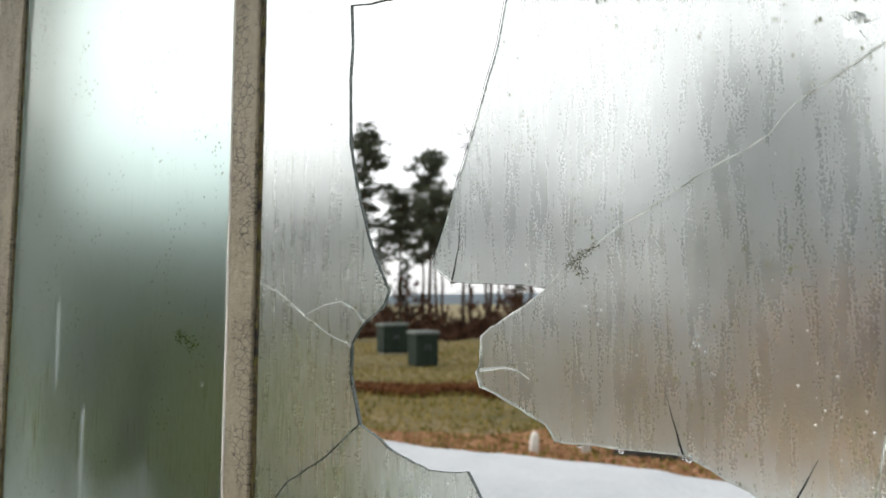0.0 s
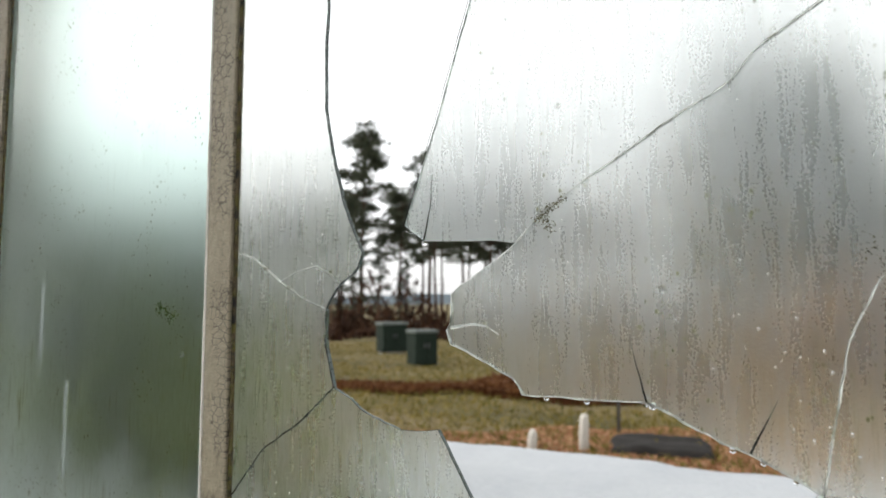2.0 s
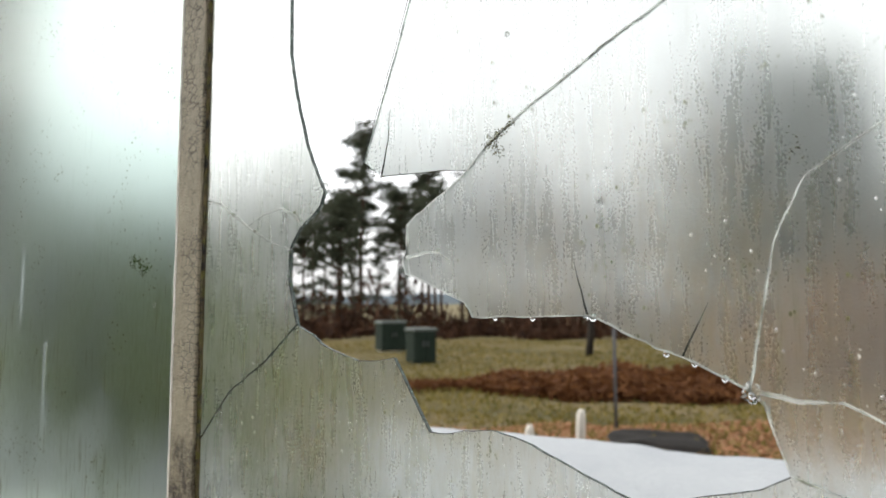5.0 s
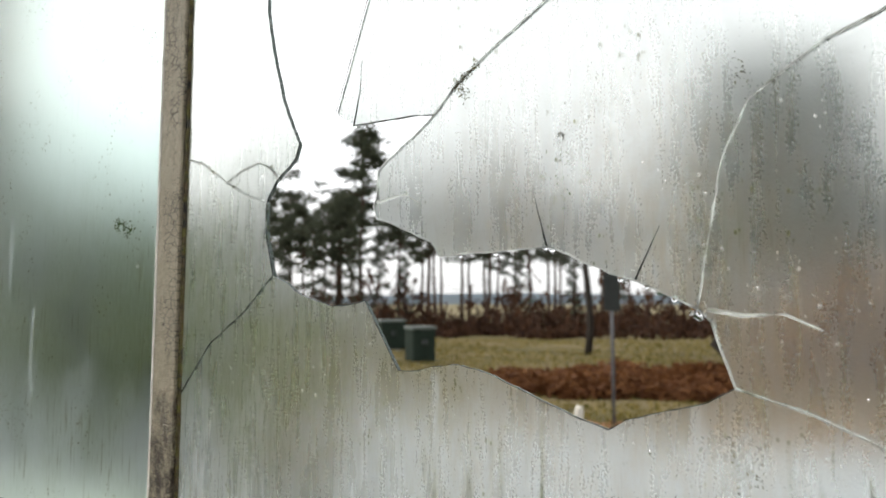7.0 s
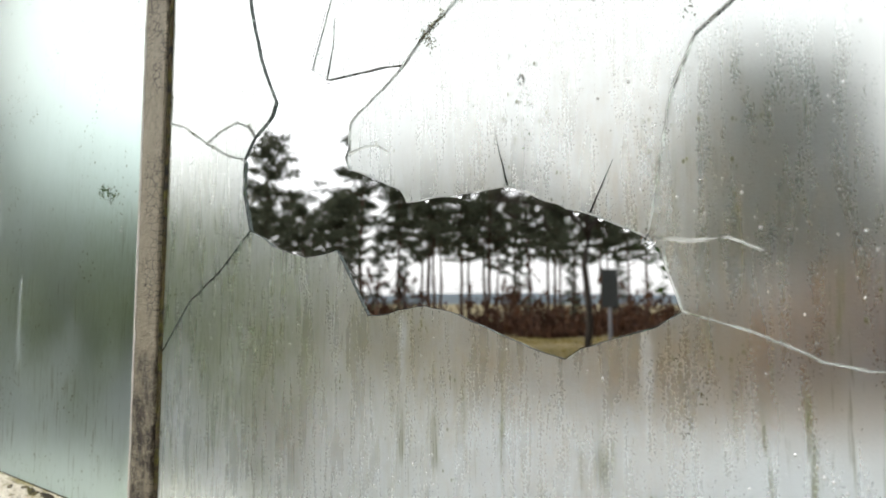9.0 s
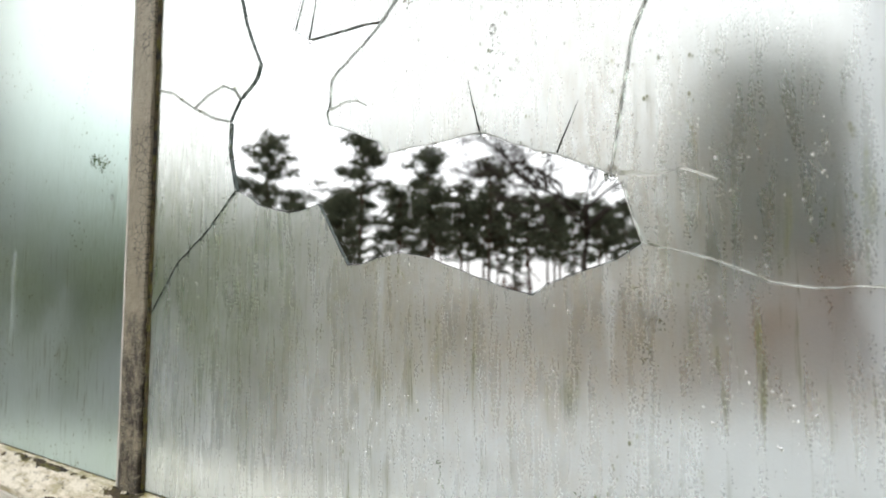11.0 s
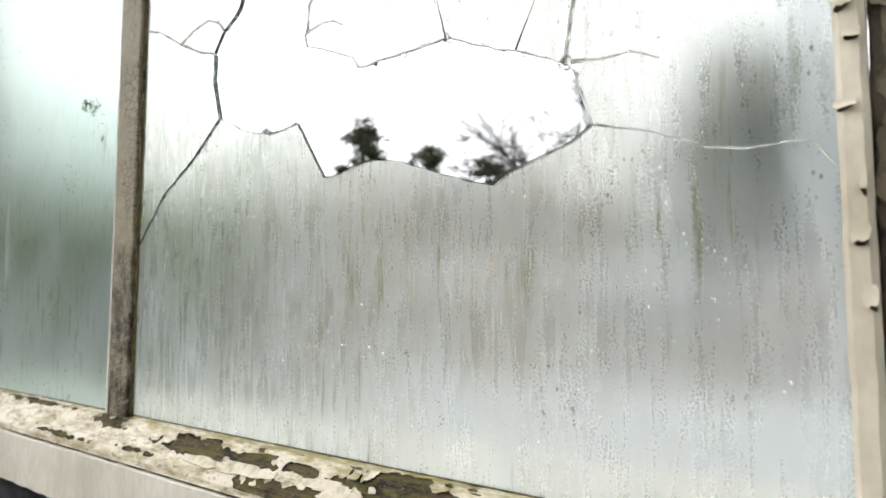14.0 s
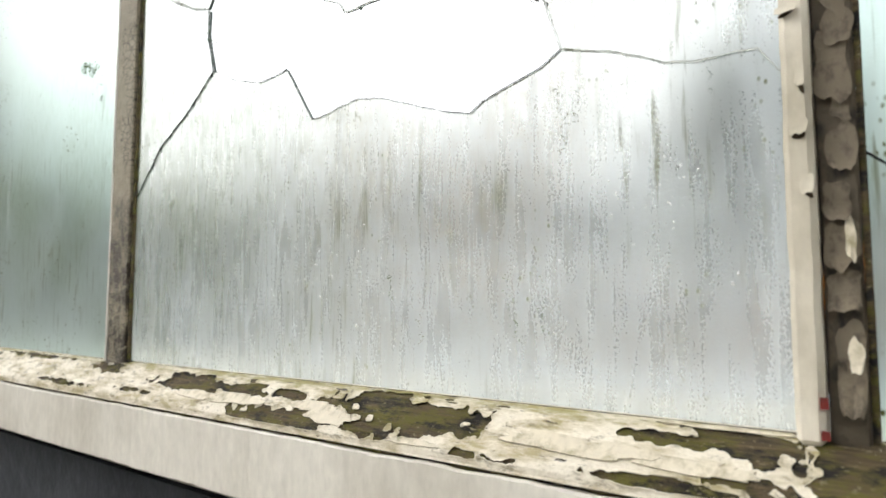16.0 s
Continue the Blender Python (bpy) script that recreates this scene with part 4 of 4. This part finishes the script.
def stake(x, y, h, tilt):
    root = thing("marker_post", "short whitewashed wooden post in the grass", "post", (x, y, 0), tilt, "", "white marker posts")
    bm = tube([(0, 0, -0.1), (0, 0, h * 0.5), (0.008, 0, h - 0.05), (0.01, 0, h)], [0.052, 0.05, 0.047, 0.03], 10)
    part("shaft", bm, M_STAKE, root)


def matting():
    root = thing("black_matting", "black matting lying crumpled in the leaves", "mat", (-2.40, 6.70, 0.0), 20)
    verts, faces = [], []
    n = 16
    for i in range(n + 1):
        for j in range(n + 1):
            x, y = (i / n - 0.5) * 1.1, (j / n - 0.5) * 0.85
            rim = 0.0 if 0 < i < n and 0 < j < n else -0.06
            verts.append((x + 0.06 * noise.noise(Vector((y * 4, i, 1))), y, 0.10 + 0.05 * noise.noise(Vector((x * 3, y * 3, 6))) + 1.8 * rim))
    for i in range(n):
        for j in range(n):
            a = i * (n + 1) + j
            faces.append((a, a + n + 1, a + n + 2, a + 1))
    ob = raw("cloth", verts, faces, M_MAT, root, True)
    solid = ob.modifiers.new("thickness", "SOLIDIFY")
    solid.thickness = 0.02


matting()


# ---- outside: trees ----
def leaves_mesh(name, centres, sizes, material, seed, flat=0.5, length=1.6):
    """Many small leaves or needle tufts as bent four-sided blades."""
    rng = np.random.default_rng(seed)
    n = len(centres)
    a = rng.normal(size=(n, 3))
    a[:, 2] *= flat
    a /= np.linalg.norm(a, axis=1)[:, None]
    b = np.cross(a, rng.normal(size=(n, 3)))
    b /= np.linalg.norm(b, axis=1)[:, None]
    s = np.asarray(sizes)[:, None]
    c = np.asarray(centres)
    v = np.stack([c - a * s * length, c - b * s * 0.5, c + a * s * length, c + b * s * 0.5], axis=1).reshape(-1, 3)
    me = bpy.data.meshes.new(name)
    me.from_pydata(v.tolist(), [], np.arange(4 * n).reshape(n, 4).tolist())
    me.materials.append(material)
    return me


def limb(bm_all, start, end, r0, r1, rng, bends=4, sag=0.1, crook=0.05):
    pts, d = [], (end - start)
    for i in range(bends + 1):
        f = i / bends
        pts.append(start + d * f + Vector((rng.gauss(0, 1), rng.gauss(0, 1), rng.gauss(0, 0.6))) * d.length * crook * (1 if 0 < i < bends else 0) + Vector((0, 0, sag * d.length * math.sin(f * math.pi) * 0.4)))
    bm = tube(pts, [r0 + (r1 - r0) * i / bends for i in range(bends + 1)], 6)
    me = bpy.data.meshes.new("limb")
    bm.to_mesh(me)
    bm.free()
    bm_all.from_mesh(me)
    bpy.data.meshes.remove(me)
    return pts


def pine(seed, height, clear=0.5, spread=1.0, per=5200):
    """A Scots pine: bare trunk, crown of flat clumps at the ends of crooked limbs."""
    rng = random.Random(seed)
    root = thing("pine_tree", "tall pine with a bare reddish trunk and ragged dark crown", "tree", group="pines of the wood")
    trunk = bmesh.new()
    lean = Vector((rng.uniform(-0.4, 0.4), rng.uniform(-0.4, 0.4), 0))
    spine = limb(trunk, Vector((0, 0, -0.2)), Vector((0, 0, height * 0.97)) + lean, 0.0125 * height + 0.02, 0.03, rng, 9, 0, 0.004)
    clumps = []
    for i in range(34):
        f = clear + (1 - clear) * (i / 33) ** 0.9
        base = Vector((0, 0, 0)) + lean * f + Vector((0, 0, height * f * 0.97))
        reach = spread * height * 0.17 * (1.25 - 0.95 * ((f - clear) / (1 - clear))) * rng.uniform(0.45, 1.15)
        ang = rng.uniform(0, 2 * math.pi)
        tip = base + Vector((math.cos(ang) * reach, math.sin(ang) * reach, reach * rng.uniform(0.0, 0.45)))
        limb(trunk, base, tip, 0.03 + 0.002 * height, 0.015, rng, 3)
        for _ in range(4):
            c = base.lerp(tip, rng.uniform(0.35, 1.15)) + Vector((rng.gauss(0, 0.25), rng.gauss(0, 0.25), rng.gauss(0, 0.15)))
            clumps.append((c, rng.uniform(0.25, 0.62) * (height / 13)))
    for _ in range(4):
        f = rng.uniform(0.25, clear)
        base = lean * f + Vector((0, 0, height * f))
        ang = rng.uniform(0, 6.28)
        limb(trunk, base, base + Vector((math.cos(ang), math.sin(ang), rng.uniform(-0.2, 0.3))) * rng.uniform(0.6, 1.4), 0.025, 0.008, rng, 3)
    part("trunk", trunk, M_BARK, root)
    g = np.random.default_rng(seed)
    centres = []
    for c, r in clumps:
        n = int(per / len(clumps) * (r / 0.55))
        q = g.normal(size=(n, 3)) * np.array([r * 0.52, r * 0.52, r * 0.22])
        centres.append(np.array(c) + q)
    centres = np.concatenate(centres)
    crown = new("crown", leaves_mesh("crown", centres, g.uniform(0.07, 0.16, len(centres)) * height / 13, M_NEEDLE, seed))
    crown.parent = root
    return root


def place(ob, x, y, turn, s):
    ob.scale = (s, s, s)
    ob.matrix_world = pose(x, y, 0, 0, 0, turn) @ Matrix.Diagonal((s, s, s, 1))


def copy_at(ob, x, y, turn, s):
    own = ob.scale.copy()
    ob.scale = (s, s, s)
    made = copy_thing(ob, pose(x, y, 0, 0, 0, turn))
    ob.scale = own
    return made


def bearing(px, dist):
    """A point at that distance ahead, at a horizontal offset px from the view's middle (tangent)."""
    a = radians(YAW)
    right, ahead = Vector((math.cos(a), math.sin(a), 0)), Vector((-math.sin(a), math.cos(a), 0))
    p = Vector((0.06, -0.33, 0)) + ahead * dist + right * (px * dist)
    return p.x, p.y


for tx, d, h in ((0.127, 7.0, 0.25), (0.205, 7.0, 0.41)):
    stake(*bearing(tx, d), h, 10)

KINDS = [pine(21, 13, 0.46, 1.2), pine(22, 13, 0.50, 1.05), pine(23, 13, 0.48, 1.3), pine(24, 13, 0.55, 1.15)]
# the pines that stand out: sideways tangent, distance, kind, scale, turn
NAMED = [
    (-0.128, 36, 1, 0.88, 20), (-0.27, 37, 0, 0.86, 130), (-0.022, 40, 2, 0.87, 80), (0.07, 36, 0, 0.73, 200), (-0.07, 34, 3, 0.58, 310),
    (-0.155, 33, 0, 0.54, 40), (-0.215, 33, 3, 0.50, 250), (0.03, 35, 3, 0.62, 100), (0.17, 38, 2, 0.60, 10), (0.20, 35, 1, 0.56, 55),
    (0.245, 38, 3, 0.58, 170), (-0.01, 33, 1, 0.58, 270), (0.065, 42, 1, 0.68, 340), (0.135, 42, 3, 0.66, 120), (-0.33, 36, 2, 0.66, 45),
]
used = set()
for tx, dist, k, s, turn in NAMED:
    x, y = bearing(tx, dist)
    if k in used:
        copy_at(KINDS[k], x, y, turn, s)
    else:
        used.add(k)
        place(KINDS[k], x, y, turn, s)
young = pine(25, 13, 0.16, 0.8, 3600)
first = True
for tx, dist, sc, turn in ((-0.275, 32, 0.50, 10), (-0.235, 34, 0.46, 90), (-0.20, 31, 0.42, 200), (-0.165, 33, 0.50, 300), (-0.135, 31, 0.36, 50), (-0.31, 33, 0.52, 140), (-0.10, 34, 0.38, 220), (-0.06, 33, 0.30, 20), (0.12, 34, 0.32, 70), (0.20, 33, 0.27, 160), (0.27, 34, 0.30, 250), (-0.36, 32, 0.5, 30), (-0.42, 31, 0.5, 120), (-0.5, 31, 0.55, 220)):
    x, y = bearing(tx, dist)
    if first:
        place(young, x, y, turn, sc)
    else:
        copy_at(young, x, y, turn, sc)
    first = False
rng = random.Random(31)
for i in range(46):
    tx = -1.0 + 1.8 * i / 45 + rng.uniform(-0.02, 0.02)
    dist = rng.uniform(40, 56)
    x, y = bearing(tx, dist)
    lim = 0.57
    copy_at(KINDS[rng.randrange(4)], x, y, rng.uniform(0, 360), rng.uniform(0.44, lim) * dist / 36)


def bare_tree(x, y, height, seed, label):
    """A leafless broadleaf: forked limbs down to fine twigs."""
    rng = random.Random(seed)
    root = thing("bare_tree", label, "tree", (x, y, 0))
    wood, twigs = bmesh.new(), bmesh.new()

    k = height / 6.0

    def grow(p, d, length, r, level):
        q = p + d * length
        limb(wood if level < 3 else twigs, p, q, r, r * 0.6, rng, 3 if level < 3 else 2, 0.05)
        if level >= 5:
            return
        for n in range((0, 4, 4, 3, 3)[level]):
            nd = (d + Vector((rng.gauss(0, 0.5), rng.gauss(0, 0.5), rng.gauss(0.02, 0.35)))).normalized()
            grow(p.lerp(q, rng.uniform(0.45, 1.0)), nd, length * rng.uniform(0.5, 0.72), max(0.011, r * 0.55), level + 1)

    top = Vector((0.05, 0, 3.4 * k))
    limb(wood, Vector((0, 0, -0.1)), top, 0.115, 0.08, rng, 5, 0, 0.012)
    for n in range(8):
        a = 2 * math.pi * n / 8 + rng.uniform(-0.3, 0.3)
        out = rng.uniform(0.5, 1.0)
        grow(top * rng.uniform(0.7, 1.0), Vector((math.cos(a) * out, math.sin(a) * out, rng.uniform(0.5, 0.9))).normalized(), 1.9 * k, 0.055, 1)
    part("trunk", wood, M_BARK_DARK, root)
    part("crown", twigs, M_BARK_DARK, root)
    return root


bare_tree(-7.95, 17.2, 7.6, 8, "leafless broadleaf tree with a dark trunk and fine twigs")


def evergreen(x, y, height, width, seed, label, low=0.08, loose=1.0):
    rng = random.Random(seed)
    root = thing("evergreen_tree", label, "tree", (x, y, 0))
    trunk = bmesh.new()
    limb(trunk, Vector((0, 0, -0.2)), Vector((0.1, 0, height * 0.93)), 0.16, 0.03, rng, 6, 0)
    g = np.random.default_rng(seed)
    centres = []
    for i in range(110):
        f = g.uniform(low, 1.0)
        r = width * (1 - f) ** 0.7 * g.uniform(0.5, 1.05) + 0.15
        a = g.uniform(0, 6.28)
        c = np.array([math.cos(a) * r, math.sin(a) * r, height * f])
        if i % 3 == 0:
            limb(trunk, Vector((0, 0, height * f * 0.9)), Vector(c), 0.04, 0.012, rng, 3)
        centres.append(c + g.normal(size=(70, 3)) * np.array([0.42, 0.42, 0.3]) * loose)
    part("trunk", trunk, M_BARK_DARK, root)
    centres = np.concatenate(centres)
    crown = new("crown", leaves_mesh("crown", centres, g.uniform(0.06, 0.13, len(centres)), M_HEDGE, seed))
    crown.parent = root


for tx, d, h, w, seed in ((0.47, 15.0, 7.2, 1.7, 5), (0.60, 16.0, 7.4, 2.3, 6), (-0.58, 17.0, 3.5, 1.9, 7), (-0.74, 14.0, 3.4, 1.7, 8), (-0.45, 19.0, 3.3, 1.7, 9)):
    x, y = bearing(tx, d)
    evergreen(x, y, h, w, seed, "dense dark evergreen tree at the edge of the lawn", 0.3 if tx > 0 else 0.08)


def hedge():
    """A dark clipped shrub row close to the house."""
    for i in range(7):
        x, y = bearing(-0.82 + 0.058 * i, 5.2 + 0.25 * (i % 2))
        evergreen(x, y, 1.75 + 0.2 * (i % 3), 0.55, 60 + i, "dark evergreen shrub beside the lawn", 0.03, 0.5)


hedge()
for tx, d, h, seed in ((-0.62, 2.7, 1.42, 81), (-0.73, 2.9, 1.50, 82), (-0.86, 2.7, 1.40, 83), (-0.66, 3.4, 1.52, 84)):
    evergreen(*bearing(tx, d), h, 0.30, seed, "low dark evergreen shrub close to the window", 0.03, 0.4)


# ---- outside: undergrowth, bracken, leaves and grass ----
def scatter(name, n, region, seed, size, material, label, category, height=0.0, flat=0.5, length=1.6, lift=0.02):
    """A cover of loose leaves over a stretch of ground; region maps two random numbers to x, y and a local height."""
    g = np.random.default_rng(seed)
    pts = np.array([region(g.random(), g.random(), g) for _ in range(n)])
    pts[:, 2] = lift + pts[:, 2] * g.random(n) ** 1.4 + height * 0
    ob = new(name, leaves_mesh(name, pts, g.uniform(size * 0.5, size * 1.2, n), material, seed, flat, length))
    return tagged(ob, label, category, kind="stuff")


def belt(t0, t1, d0, d1, h, wob=1.0, rough=0.9):
    def f(u, v, g):
        tx = t0 + (t1 - t0) * u
        d = d0 + (d1 - d0) * v
        d += wob * noise.noise(Vector((tx * 9, d * 0.4, 3)))
        x, y = bearing(tx, d)
        return x, y, h * (0.55 + rough * max(-0.45 / rough, noise.noise(Vector((x * 0.5, y * 0.5, 1)))))
    return f


def bank(u, v, g):
    """The bracken bank: a thin line in front of the cabinets, broad beyond the sign."""
    tx = -0.4 + 1.15 * u ** 0.75
    wide = min(1.0, max(0.0, (tx - 0.02) / 0.16))
    d0, d1 = 11.6 - 1.7 * wide, 12.5 + 1.2 * wide
    d = d0 + (d1 - d0) * v + 0.4 * noise.noise(Vector((tx * 9, 1, 3)))
    x, y = bearing(tx, d)
    return x, y, (0.10 + 0.26 * wide) * (0.6 + 0.9 * max(-0.4, noise.noise(Vector((x * 0.9, y * 0.9, 1)))))


scatter("bracken", 26000, bank, 41, 0.075, M_FERN, "bank of dead red-brown bracken and leaves", "bracken")
scatter("thicket", 34000, belt(0.47, 1.15, 11.0, 13.5, 2.3, 0.3), 47, 0.10, M_THICKET, "brown beech thicket still holding its dead leaves", "thicket", flat=1.4)
scatter("undergrowth", 30000, belt(-1.2, 0.9, 27.5, 38, 1.8, 5.0, 2.2), 42, 0.16, M_BRUSH, "dark brown brush under the pines", "undergrowth", flat=2.2)
scatter("fallen_leaves", 26000, belt(-0.5, 0.7, 5.8, 8.3, 0.04, 0.5), 43, 0.04, M_LITTER, "dead brown leaves strewn over the grass", "leaves", flat=0.2, length=0.9)
scatter("grass", 60000, belt(-0.9, 0.7, 4.0, 26, 0.06, 0.4), 44, 0.035, M_GRASS, "short yellow-green winter grass", "grass", flat=1.8, length=1.5)

# ---- unseen roof added to set the room's light: boarded above the window, glazed behind ----
tagged(part("ceiling", box(-4.12, 4.12, -0.55, 0.12, 2.60, 2.68), M_PLASTER, None), "unseen boarded ceiling added to cut the light on the sill", "ceiling", kind="structure")
roof = part("ceiling_glass", box(-4.12, 4.12, -3.3, -0.552, 2.62, 2.626), drop_water(), None)
roof.visible_shadow = False
tagged(roof, "unseen clear glass roof added to let skylight in", "ceiling", kind="structure")
